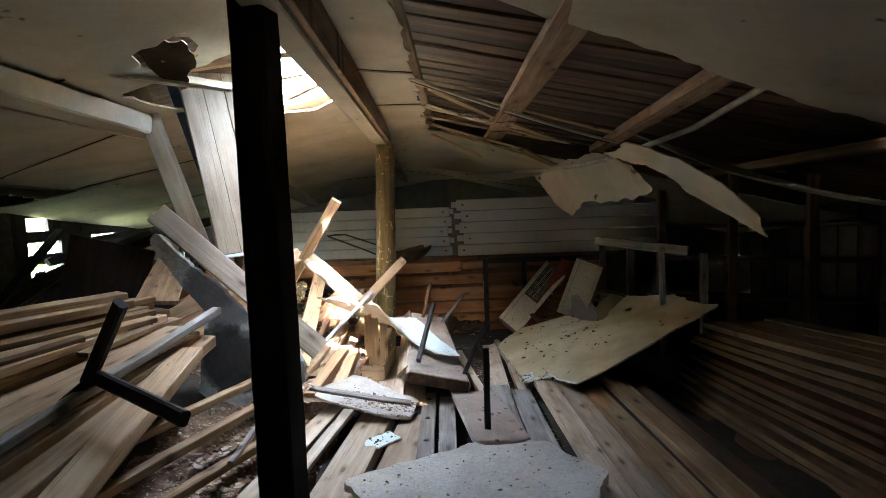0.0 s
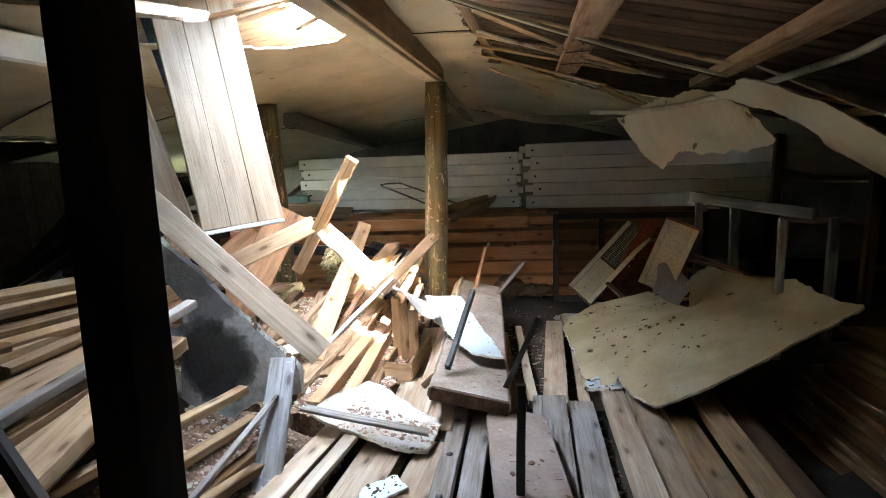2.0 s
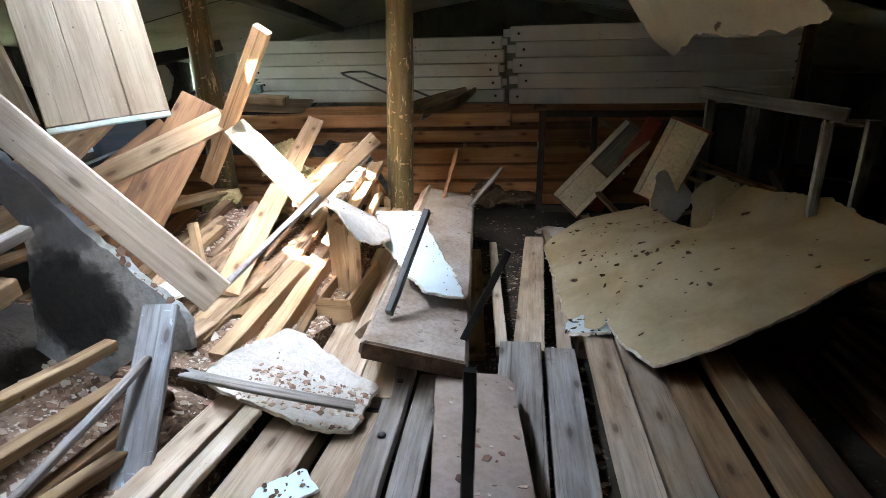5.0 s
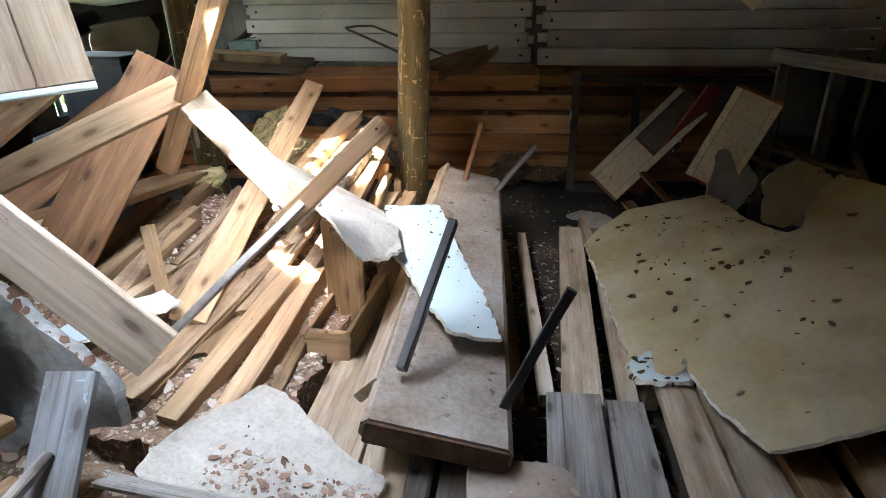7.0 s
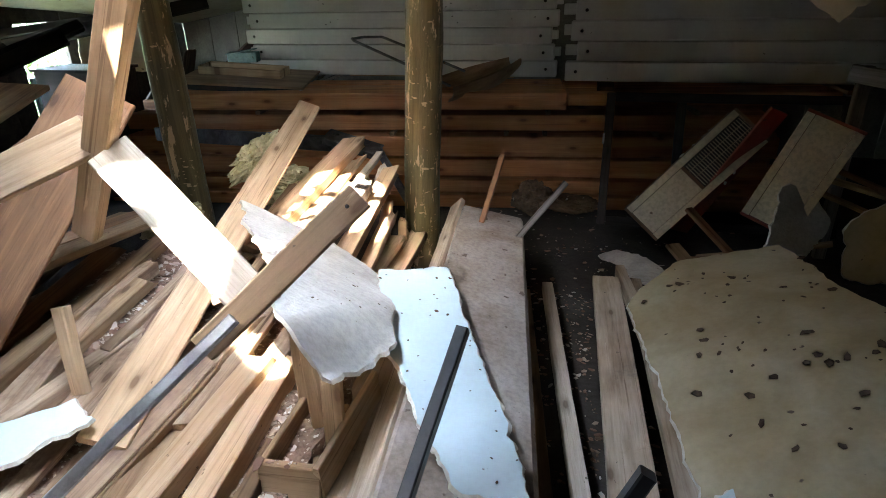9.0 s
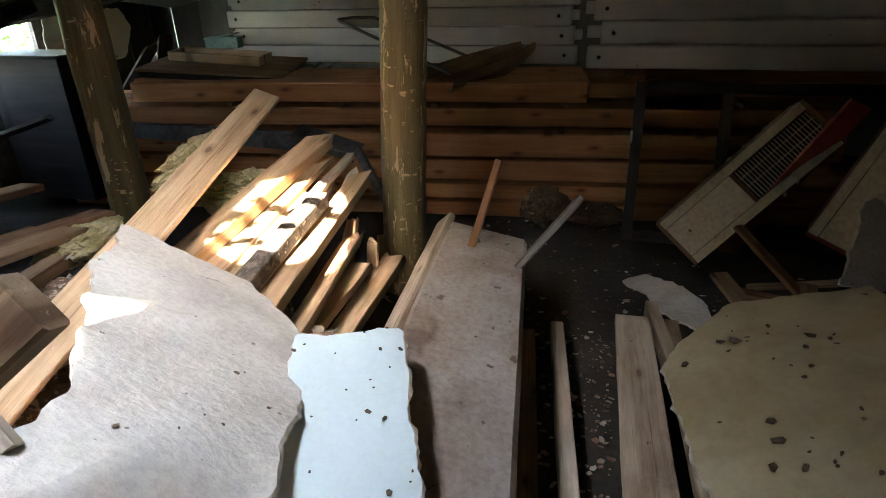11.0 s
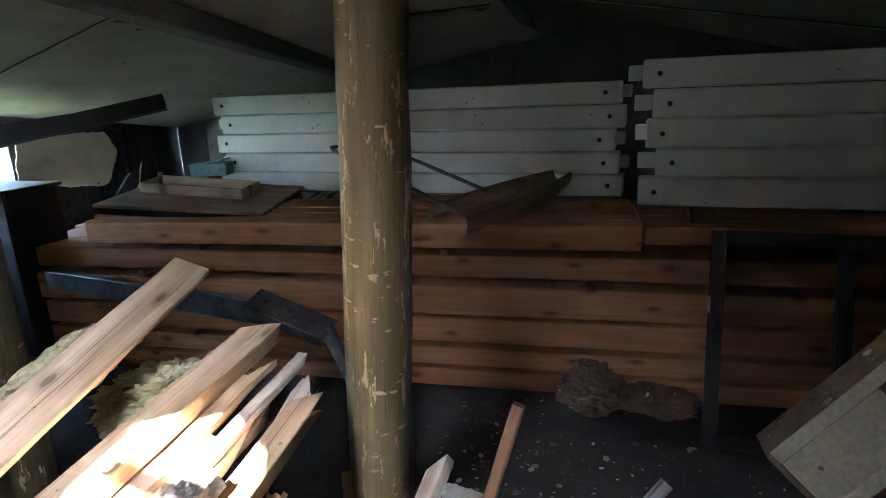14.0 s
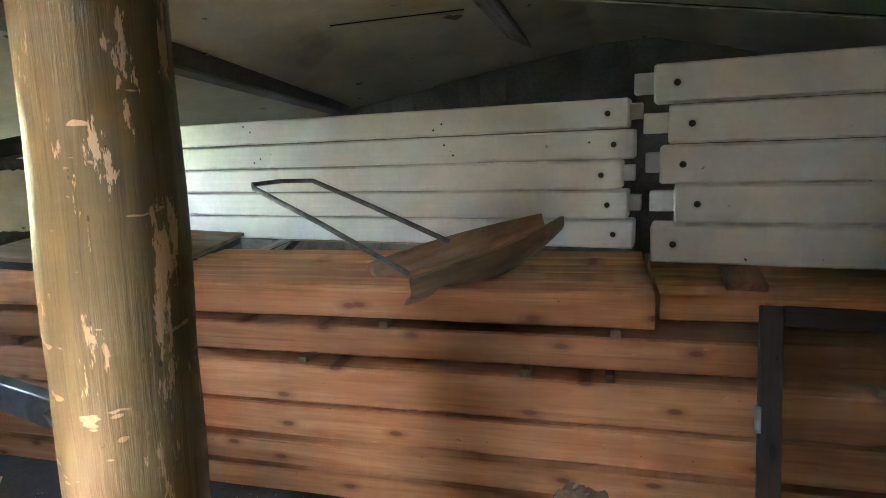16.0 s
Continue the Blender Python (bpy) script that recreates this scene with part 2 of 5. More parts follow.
WOOL = mottled("mineral_wool", (0.70, 0.62, 0.38), (0.54, 0.45, 0.23), 8.0, 0.4, 0.6, 1.0, (0.25, 0.20, 0.10), 20.0, 0.66, 0.9, 25.0)
PAPER = mottled("brown_paper", (0.17, 0.105, 0.06), (0.10, 0.062, 0.036), 5.0, 0.4, 0.6, 0.9, (0.45, 0.40, 0.33), 14.0, 0.72, 0.5)
CHIPS = mottled("wood_chips", (0.26, 0.18, 0.12), (0.13, 0.085, 0.06), 40.0, 0.4, 0.6, 0.95, relief=0.2)
SCABS = mottled("dark_scabs", (0.13, 0.085, 0.055), (0.07, 0.045, 0.03), 30.0, 0.4, 0.6, 0.95, relief=0.4)
_g = CHIPS.node_tree.nodes.new("ShaderNodeNewGeometry")
CHIPS.node_tree.links.new(ramp(CHIPS.node_tree, _g.outputs["Random Per Island"], [(0.0, (0.12, 0.065, 0.045)), (0.35, (0.27, 0.165, 0.12)), (0.7, (0.38, 0.29, 0.225)), (1.0, (0.55, 0.50, 0.45))]), CHIPS.node_tree.nodes["Principled BSDF"].inputs["Base Color"])
BLUE_FILM = mottled("blue_film", (0.13, 0.20, 0.32), (0.07, 0.11, 0.18), 5.0, 0.4, 0.6, 0.35, relief=0.2)
TURQUOISE = mottled("turquoise_paint", (0.25, 0.42, 0.42), (0.33, 0.48, 0.47), 4.0, 0.4, 0.6, 0.6, (0.10, 0.10, 0.09), 14.0, 0.68, 0.15)
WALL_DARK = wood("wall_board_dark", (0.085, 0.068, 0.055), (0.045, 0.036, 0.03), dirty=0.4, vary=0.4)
WALL_GREY = mottled("wall_board_grey", (0.20, 0.195, 0.18), (0.14, 0.135, 0.125), 1.5, 0.4, 0.62, 0.8, relief=0.1)
ROOFING = mottled("roofing_felt", (0.03, 0.03, 0.03), (0.05, 0.05, 0.05), 4.0, relief=0.5)
CONDUIT = mottled("conduit_plastic", (0.50, 0.47, 0.40), (0.40, 0.37, 0.31), 4.0, 0.4, 0.6, 0.5, relief=0.05)
GRASS = mottled("grass_ground", (0.065, 0.085, 0.04), (0.095, 0.115, 0.055), 3.0, 0.4, 0.6, 0.95, (0.14, 0.12, 0.06), 9.0, 0.62, 0.6)
LEAF = mottled("leaf_green", (0.07, 0.14, 0.03), (0.11, 0.19, 0.045), 3.0, 0.4, 0.6, 0.6)
LEAD = bpy.data.materials.new("dark_glass")
LEAD.use_nodes = True
_b = LEAD.node_tree.nodes["Principled BSDF"]
_b.inputs["Base Color"].default_value = (0.75, 0.72, 0.68, 1)
_b.inputs["Transmission Weight"].default_value, _b.inputs["Roughness"].default_value, _b.inputs["IOR"].default_value = 1.0, 0.06, 1.05


# ---- builders ----
def mesh_of(name, verts, faces, *mats, index=None, smooth=False):
    me = bpy.data.meshes.new(name)
    me.from_pydata([tuple(v) for v in verts], [], faces)
    for m in mats:
        me.materials.append(m)
    if index:
        me.polygons.foreach_set("material_index", index)
    if smooth:
        me.polygons.foreach_set("use_smooth", [True] * len(me.polygons))
    me.update()
    return me


def thing(name, label, category, at=(0, 0, 0), group="", m=None):
    ob = new(name)
    ob.matrix_world = m if m is not None else Matrix.Translation(at)
    ob.empty_display_size = 0.1
    return tagged(ob, label, category, group)


def part(name, me, parent, m=None, label="", kind=""):
    """One mesh object under a thing or part; m is its pose in the parent's own space."""
    ob = new(name, me)
    ob.parent = parent
    ob.matrix_local = m if m is not None else Matrix.Identity(4)
    return tagged(ob, label, kind=kind)


def along(a, b, up=(0, 0, 1)):
    """The pose midway from a to b: x along it, z towards up. Returns it and the length."""
    a, b = Vector(a), Vector(b)
    x = (b - a).normalized()
    z = Vector(up) - x * x.dot(Vector(up))
    z = z.normalized() if z.length > 1e-4 else x.orthogonal().normalized()
    y = z.cross(x)
    m = Matrix((x, y, z)).transposed().to_4x4()
    m.translation = (a + b) / 2
    return m, (b - a).length


rng = random.Random(7)


def plank_mesh(name, length, w, t, mat, broken=(0, 0), bend=0.0, twist=0.0, taper=1.0, chamfer=0.004, seed=None):
    """A sawn board with eased edges, small unevenness, and ends that may be broken into splinters."""
    r = random.Random(seed if seed is not None else rng.random())
    n = max(4, min(16, int(length / 0.16)))
    c = min(chamfer, t * 0.3, w * 0.3)
    k = 3 if max(broken) > 0 else 1
    ring = []
    ys = [(-w / 2 + c) + (w - 2 * c) * i / k for i in range(k + 1)]
    ring += [(y, -t / 2) for y in ys] + [(w / 2, -t / 2 + c), (w / 2, t / 2 - c)]
    ring += [(y, t / 2) for y in reversed(ys)] + [(-w / 2, t / 2 - c), (-w / 2, -t / 2 + c)]
    q = len(ring)
    teeth = [[r.random() for _ in ring] for _ in range(2)]
    verts, faces = [], []
    for i in range(n + 1):
        u = i / n
        x = (u - 0.5) * length
        wob, sag = r.uniform(-1, 1) * 0.0015, bend * (1 - (2 * u - 1) ** 2)
        s = 1 + (taper - 1) * u
        ca, sa = math.cos(twist * (u - 0.5)), math.sin(twist * (u - 0.5))
        for j, (y, z) in enumerate(ring):
            dx = 0.0
            if i == 0 and broken[0]:
                dx = broken[0] * teeth[0][j]
            if i == n and broken[1]:
                dx = -broken[1] * teeth[1][j]
            y, z = y * s * (1 + wob), z
            verts.append((x + dx, y * ca - z * sa + wob, y * sa + z * ca + sag + wob))
    for i in range(n):
        for j in range(q):
            a, b = i * q + j, i * q + (j + 1) % q
            faces.append((a, b, b + q, a + q)[::-1])
    faces.append(tuple(range(q)))
    faces.append(tuple(n * q + j for j in reversed(range(q))))
    return mesh_of(name, verts, faces, mat)


def plank(name, a, b, w, t, mat, label, category="board", up=(0, 0, 1), group="", **kw):
    m, length = along(a, b, up)
    ob = new(name, plank_mesh(name, length, w, t, mat, **kw))
    ob.matrix_world = m
    return tagged(ob, label, category, group)


def bar(name, a, b, w, t, mat, parent, up=(0, 0, 1), label="", **kw):
    """A straight board or bar between two places of the parent's own space, as a part."""
    m, length = along(a, b, up)
    return part(name, plank_mesh(name, length, w, t, mat, **kw), parent, m, label)


def tube_mesh(name, path, radius, mat, sides=10, seed=1, rough=0.0):
    """A round bar along a smooth path; radius a number or one for each point."""
    path = [Vector(p) for p in path]
    radii = [radius] * len(path) if isinstance(radius, (int, float)) else radius
    verts, faces = [], []
    side = None
    for i, p in enumerate(path):
        d = (path[min(i + 1, len(path) - 1)] - path[max(i - 1, 0)]).normalized()
        side = (d.orthogonal() if side is None else side - d * side.dot(d)).normalized()
        up = d.cross(side)
        for j in range(sides):
            a = 2 * math.pi * j / sides
            rr = radii[i] * (1 + rough * noise.noise(Vector((math.cos(a) * 2, math.sin(a) * 2, p.length * 3 + seed))))
            verts.append(p + side * (rr * math.cos(a)) + up * (rr * math.sin(a)))
    n = len(path)
    for i in range(n - 1):
        for j in range(sides):
            k = (j + 1) % sides
            faces.append((i * sides + j, i * sides + k, (i + 1) * sides + k, (i + 1) * sides + j))
    faces += [tuple(reversed(range(sides))), tuple((n - 1) * sides + j for j in range(sides))]
    return mesh_of(name, verts, faces, mat, smooth=True)


def inside_poly(poly):
    """Signed distance to a closed outline: positive inside."""
    p = np.array(poly, float)
    q = np.roll(p, -1, 0)

    def f(x, y):
        d = q - p
        u = np.clip(((x - p[:, 0]) * d[:, 0] + (y - p[:, 1]) * d[:, 1]) / (d ** 2).sum(1), 0, 1)
        dist = np.hypot(p[:, 0] + u * d[:, 0] - x, p[:, 1] + u * d[:, 1] - y).min()
        cross = (p[:, 1] > y) != (q[:, 1] > y)
        with np.errstate(divide="ignore", invalid="ignore"):
            hit = cross & (x < (q[:, 0] - p[:, 0]) * (y - p[:, 1]) / (q[:, 1] - p[:, 1]) + p[:, 0])
        return dist if hit.sum() % 2 else -dist
    return f


def jagged(f, amp, seed=0.0):
    def g(x, y):
        a = noise.noise(Vector((x * 7, y * 7, seed))) * 0.9 + noise.noise(Vector((x * 24, y * 24, seed + 5))) * 0.55 + noise.noise(Vector((x * 60, y * 60, seed + 9))) * 0.3
        return f(x, y) + amp * a
    return g


def sheet_mesh(name, f, box, step, height, thick, face, core, back=None, fringe=0.0):
    """A thin board cut to the region where f is positive, laid on height(x, y), with a torn core along its rim."""
    x0, x1, y0, y1 = box
    nx, ny = max(2, round((x1 - x0) / step)), max(2, round((y1 - y0) / step))
    xs, ys = np.linspace(x0, x1, nx + 1), np.linspace(y0, y1, ny + 1)
    val = [[f(x, y) for y in ys] for x in xs]
    pts, ids, faces = [], {}, []

    def corner(i, j):
        if (i, j) not in ids:
            ids[i, j] = len(pts)
            pts.append((xs[i], ys[j]))
        return ids[i, j]

    def cut(p, q):
        key = (min(p, q), max(p, q))
        if key not in ids:
            a, b = val[key[0][0]][key[0][1]], val[key[1][0]][key[1][1]]
            u = min(max(a / (a - b), 0.04), 0.96)
            ids[key] = len(pts)
            (i, j), (k, l) = key
            pts.append((xs[i] + u * (xs[k] - xs[i]), ys[j] + u * (ys[l] - ys[j])))
        return ids[key]

    for i in range(nx):
        for j in range(ny):
            ring = [(i, j), (i + 1, j), (i + 1, j + 1), (i, j + 1)]
            face_ids = []
            for a, b in zip(ring, ring[1:] + ring[:1]):
                va, vb = val[a[0]][a[1]] > 0, val[b[0]][b[1]] > 0
                if va:
                    face_ids.append(corner(*a))
                if va != vb:
                    face_ids.append(cut(a, b))
            if len(face_ids) > 2:
                faces.append(tuple(face_ids))
    n = len(pts)
    seen = {}
    for fc in faces:
        for a, b in zip(fc, fc[1:] + fc[:1]):
            seen[a, b] = True
    rim = [e for e in seen if (e[1], e[0]) not in seen]
    top = [(x, y, height(x, y)) for x, y in pts]
    low = [(x, y, z - thick) for x, y, z in top]
    if fringe:
        for a, _ in rim:
            x, y = pts[a]
            e = 0.01
            g = Vector((f(x + e, y) - f(x - e, y), f(x, y + e) - f(x, y - e)))
            if g.length > 1e-6:
                g = g.normalized() * fringe * (0.5 + noise.noise(Vector((x * 40, y * 40, 3.0))))
                low[a] = (x - g.x, y - g.y, low[a][2])
    allf = faces + [tuple(reversed([v + n for v in fc])) for fc in faces] + [(b, a, a + n, b + n) for a, b in rim]
    index = [0] * len(faces) + [2 if back else 0] * len(faces) + [1] * len(rim)
    return mesh_of(name, top + low, allf, face, core, *([back] if back else []), index=index)


def step01(u):
    u = min(max(u, 0.0), 1.0)
    return u * u * (3 - 2 * u)


def box_mesh(name, x0, x1, y0, y1, z0, z1, mat, c=0.004):
    """A block with eased edges."""
    bm = bmesh.new()
    bmesh.ops.create_cube(bm, size=1.0)
    for v in bm.verts:
        v.co = Vector(((x0 + x1) / 2 + v.co.x * (x1 - x0), (y0 + y1) / 2 + v.co.y * (y1 - y0), (z0 + z1) / 2 + v.co.z * (z1 - z0)))
    if c:
        bmesh.ops.bevel(bm, geom=bm.edges[:], offset=c, segments=1, affect="EDGES")
    me = bpy.data.meshes.new(name)
    bm.to_mesh(me)
    bm.free()
    me.materials.append(mat)
    return me


# ---- the setting ----
def ridge(y):
    return 2.70 - 0.015 * (y - 2) - 0.10 * max(0.0, y - 6)


def ceiling_z(x, y):
    sag = 0.02 * noise.noise(Vector((x * 1.1, y * 1.1, 2.0)))
    return ridge(y) - 0.17 * max(0.0, -0.3 - x) - 0.24 * max(0.0, x - 0.1) + sag


def ground_z(x, y):
    """Trodden earth that rises under the fallen floor, with a bank of rubble along one side."""
    near = step01((7.5 - abs(x)) / 1.5) * step01((y + 4.5) / 1.0) * step01((12 - y) / 1.5)
    z = 0.11 * min(max(6.0 - y, 0.0), 2.9)
    z += 0.42 * step01((-0.75 - x) / 0.7) * step01((3.9 - y) / 0.9)
    z += 0.25 * math.exp(-((x + 1.0) / 0.5) ** 2 - ((y - 5.0) / 0.9) ** 2)
    z -= 0.10 * step01((y - 6.2) / 0.9)
    z += 0.035 * noise.noise(Vector((x * 2.1, y * 2.1, 0))) + 0.014 * noise.noise(Vector((x * 8, y * 8, 4)))
    return z * near - 0.12 * (1 - near) - 0.02


def ground_sheet():
    inner = [i * 0.11 for i in range(-62, 63)]
    far = [8, 10, 14, 20, 30, 50, 90, 160, 300, 600]
    xs = [-v for v in reversed(far)] + inner + far
    ys = [v + 3.8 for v in xs]
    verts = [(x, y, ground_z(x, y)) for x in xs for y in ys]
    n = len(ys)
    faces = [(i * n + j, (i + 1) * n + j, (i + 1) * n + j + 1, i * n + j + 1) for i in range(len(xs) - 1) for j in range(n - 1)]
    index = []
    for fc in faces:
        x, y = verts[fc[0]][0], verts[fc[0]][1]
        index.append(0 if abs(x + 0.3) < 5.3 and -3.6 < y < 10.4 else 1)
    me = mesh_of("ground", verts, faces, SOIL, GRASS, index=index, smooth=True)
    tagged(new("ground", me), "dark bare earth strewn with splinters and dust", "ground", kind="structure")


ground_sheet()

MOUTH = jagged(inside_poly([(-0.75, 2.06), (-1.1, 2.2), (-1.2, 2.42), (-1.02, 2.5), (-0.84, 2.4)]), 0.035, 1.0)
HOLE = jagged(inside_poly([(-0.76, 2.5), (-0.6, 2.4), (-0.4, 2.36), (-0.36, 2.6), (-0.45, 3.05), (-0.46, 3.6), (-0.55, 4.1), (-0.8, 4.29), (-1.07, 4.1), (-1.25, 3.62), (-1.5, 3.2), (-1.52, 2.72), (-1.15, 2.66)]), 0.05, 2.0)
SIDE = jagged(inside_poly([(-2.0, 1.7), (-2.5, 1.75), (-2.55, 2.1), (-2.1, 2.15)]), 0.05, 3.0)
OPEN = jagged(inside_poly([(0.22, 1.55), (0.13, 3.2), (-0.02, 6.25), (0.6, 6.55), (5.0, 6.6), (5.0, 2.95), (2.3, 2.47), (1.5, 2.12), (0.9, 1.9)]), 0.05, 4.0)


def ceiling_f(x, y):
    edge = min(x + 3.75 + 0.05 * noise.noise(Vector((y * 2, 0, 0))), 5.0 - x, y + 3.5, 10.2 - y)
    if y > 5.5:
        edge = max(edge, min(x + 5.0, 5.0 - x, 10.2 - y, y - 5.5)) if x < -3.6 else edge
    return min(edge, -MOUTH(x, y), -HOLE(x, y), -SIDE(x, y), -OPEN(x, y))


tagged(new("ceiling", sheet_mesh("ceiling", ceiling_f, (-5.0, 5.0, -3.5, 10.2), 0.065, ceiling_z, 0.014, CREAM, CORE, fringe=0.012)),
       "stained cream fibreboard ceiling, sagging and torn open", "ceiling", kind="structure")


def roof_z(x, y):
    return ridge(y) + 0.26 - 0.17 * max(0.0, -0.3 - x) - 0.24 * max(0.0, x - 0.1)


SOUTH_GAP = jagged(inside_poly([(-0.76, 2.52), (-0.7, 2.63), (-0.6, 2.66), (-0.57, 2.8), (-0.5, 2.79), (-0.48, 2.64), (-0.38, 2.52), (-0.3, 2.3), (-0.34, 2.16), (-0.5, 2.22)]), 0.02, 6.0)
NORTH_GAP = jagged(inside_poly([(-0.5, 3.3), (-0.42, 3.6), (-0.55, 4.05), (-0.64, 4.4), (-0.78, 4.85), (-1.25, 4.95), (-1.28, 4.2), (-0.98, 4.1), (-0.94, 3.9), (-0.9, 3.4), (-0.7, 3.3)]), 0.04, 6.0)


def ROOF_HOLE(x, y):
    return max(SOUTH_GAP(x, y), NORTH_GAP(x, y))


tagged(new("roof", sheet_mesh("roof", lambda x, y: min(x + 5.6, 5.6 - x, y + 4.1, 10.8 - y, -ROOF_HOLE(x, y)), (-5.6, 5.6, -4.1, 10.8), 0.06, roof_z, 0.03, ROOFING, ROOF_WOOD, back=ROOF_WOOD)),
       "felt-covered board roof with a hole broken through", "roof", kind="structure")


def wall(name, x0, x1, y0, y1, openings, label, mat=WALL_DARK):
    """Upright boards side by side along the longer way; openings are (from, to, low, high) along it."""
    run = x1 - x0 if x1 - x0 > y1 - y0 else y1 - y0
    lengthwise = x1 - x0 > y1 - y0
    holder = new(name)
    tagged(holder, label, "wall", kind="structure")
    n = round(run / 0.2)
    for i in range(n):
        u0, u1 = i * run / n - 0.006, (i + 1) * run / n + 0.006
        mid = (u0 + u1) / 2 + (x0 if lengthwise else y0)
        x, y = (mid, y0) if lengthwise else (x0, mid)
        top = roof_z(x, y) - 0.035
        spans, z = [], -0.2
        for a, b, lo, hi in sorted(openings, key=lambda o: o[2]):
            if a < mid < b:
                spans.append((z, lo))
                z = hi
        spans.append((z, top))
        for lo, hi in spans:
            if hi - lo < 0.02:
                continue
            d = 0.012 * (i % 2) + rng.uniform(0, 0.004)
            if lengthwise:
                me = box_mesh("plank", x0 + u0, x0 + u1, y0 - d, y1 - d, lo, hi, mat, 0)
            else:
                me = box_mesh("plank", x0 - d, x1 - d, y0 + u0, y0 + u1, lo, hi, mat, 0)
            part("plank", me, holder)
    return holder


wall("wall_north", -5.0, 5.0, 10.0, 10.05, [], "dark board wall behind the stacked logs", WALL_GREY)
wall("wall_west", -5.05, -5.0, -3.5, 10.0, [(6.25, 6.85, 1.0, 1.18), (6.25, 6.75, 1.3, 1.46), (6.2, 6.55, 1.6, 1.76), (7.45, 8.05, 0.45, 1.5)], "dark board wall with broken openings to the daylight")
wall("wall_east", 5.0, 5.05, -3.5, 10.0, [], "dark board wall")
wall("wall_south", -5.0, 5.0, -3.55, -3.5, [], "dark board wall")

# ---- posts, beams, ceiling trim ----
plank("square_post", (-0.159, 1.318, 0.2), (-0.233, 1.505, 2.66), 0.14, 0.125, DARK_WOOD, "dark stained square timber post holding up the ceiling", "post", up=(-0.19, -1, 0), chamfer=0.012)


def round_log(foot, head, r, label):
    foot, head = Vector(foot), Vector(head)
    m, length = along(foot, head, (0, -1, 0))
    n = 26
    path = [(length * (i / n - 0.5), 0.006 * noise.noise(Vector((i * 0.3, r * 50, 0))), 0.006 * noise.noise(Vector((i * 0.3, 9, r * 50)))) for i in range(n + 1)]
    ob = new("round_post", tube_mesh("round_post", path, [r * (1.04 - 0.08 * i / n) for i in range(n + 1)], BARK, 22, 2, 0.05))
    ob.matrix_world = m
    return tagged(ob, label, "post")


round_log((-0.6, 6.02, -0.08), (-0.5, 6.06, 2.43), 0.112, "peeled round log post with flaking varnish under the beam")
round_log((-2.09, 5.78, -0.05), (-2.17, 5.84, 2.3), 0.105, "peeled round log post standing in the rubble")

cb = thing("ceiling_beam", "cream painted timber beam with a bare wooden side", "beam", (0.0, 0.0, 2.57))
bar("body", (0.17, -2.8, 0.02), (-0.585, 6.3, -0.02), 0.14, 0.2, CREAM, cb, chamfer=0.008)
bar("side_board", (0.265, -2.8, 0.04), (-0.49, 6.3, 0.0), 0.035, 0.2, RAFTER_WOOD, cb, label="bare stained side board")
plank("ceiling_beam", (-0.585, 6.32, 2.54), (-0.77, 9.98, 2.19), 0.12, 0.18, GREY_WOOD, "grey timber beam under the ceiling", "beam", chamfer=0.01)
plank("ceiling_beam", (-1.25, -2.6, 2.45), (-1.72, 3.35, 2.36), 0.2, 0.13, CREAM, "cream painted box beam under the ceiling", "beam", chamfer=0.012)
plank("ceiling_beam", (-2.1, 6.2, 2.17), (-2.45, 9.9, 1.83), 0.16, 0.13, WALL_GREY, "grey painted beam under the ceiling", "beam", chamfer=0.012)


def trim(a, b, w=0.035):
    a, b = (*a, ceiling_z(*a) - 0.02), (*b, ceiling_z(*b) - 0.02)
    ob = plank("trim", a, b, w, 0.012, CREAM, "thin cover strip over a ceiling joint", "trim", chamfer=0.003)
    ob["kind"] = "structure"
    # A dark strip paints the shade of the open joint; no gap is cut.
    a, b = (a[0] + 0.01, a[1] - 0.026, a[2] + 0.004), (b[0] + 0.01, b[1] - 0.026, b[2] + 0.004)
    ob = plank("joint", a, b, 0.011, 0.006, DARK_WOOD, "dark strip painted for the shaded joint beside the cover strip", "joint", chamfer=0.001)
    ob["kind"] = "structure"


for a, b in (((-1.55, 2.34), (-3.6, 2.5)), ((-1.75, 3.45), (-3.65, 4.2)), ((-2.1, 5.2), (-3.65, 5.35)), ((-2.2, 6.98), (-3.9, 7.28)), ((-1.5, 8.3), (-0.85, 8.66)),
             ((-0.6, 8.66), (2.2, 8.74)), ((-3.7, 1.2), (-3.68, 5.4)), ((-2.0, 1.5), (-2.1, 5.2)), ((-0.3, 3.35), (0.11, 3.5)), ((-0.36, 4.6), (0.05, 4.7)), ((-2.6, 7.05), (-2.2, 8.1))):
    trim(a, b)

# roof boards bared where the ceiling is torn away
for i in range(24):
    y = 1.7 + i * 0.21
    x0, x1 = rng.uniform(-0.25, -0.1), rng.uniform(3.2, 4.6)
    z0, z1 = roof_z(x0, y) - 0.05, roof_z(x1, y) - 0.05
    plank("roof_board", (x0, y + rng.uniform(-0.01, 0.01), z0), (x1, y + rng.uniform(-0.02, 0.02), z1), 0.19, 0.024, ROOF_WOOD, "dark brown roof board bared above the torn ceiling", "board", group="bared roof boards")
nail_rafter = plank("rafter", (1.01, 1.2, 2.52), (0.7, 6.4, 2.46), 0.19, 0.05, RAFTER_WOOD, "pale rafter plank marked with rust and nail lines", "rafter")
for k in range(17):
    part("nail", box_mesh("nail", -0.022, 0.022, -0.003, 0.003, -0.034, -0.026, STEEL, 0), nail_rafter, pose(0.35 + 0.22 * k, rng.uniform(-0.012, 0.012), 0, 0, 0, rng.uniform(-25, 25)))
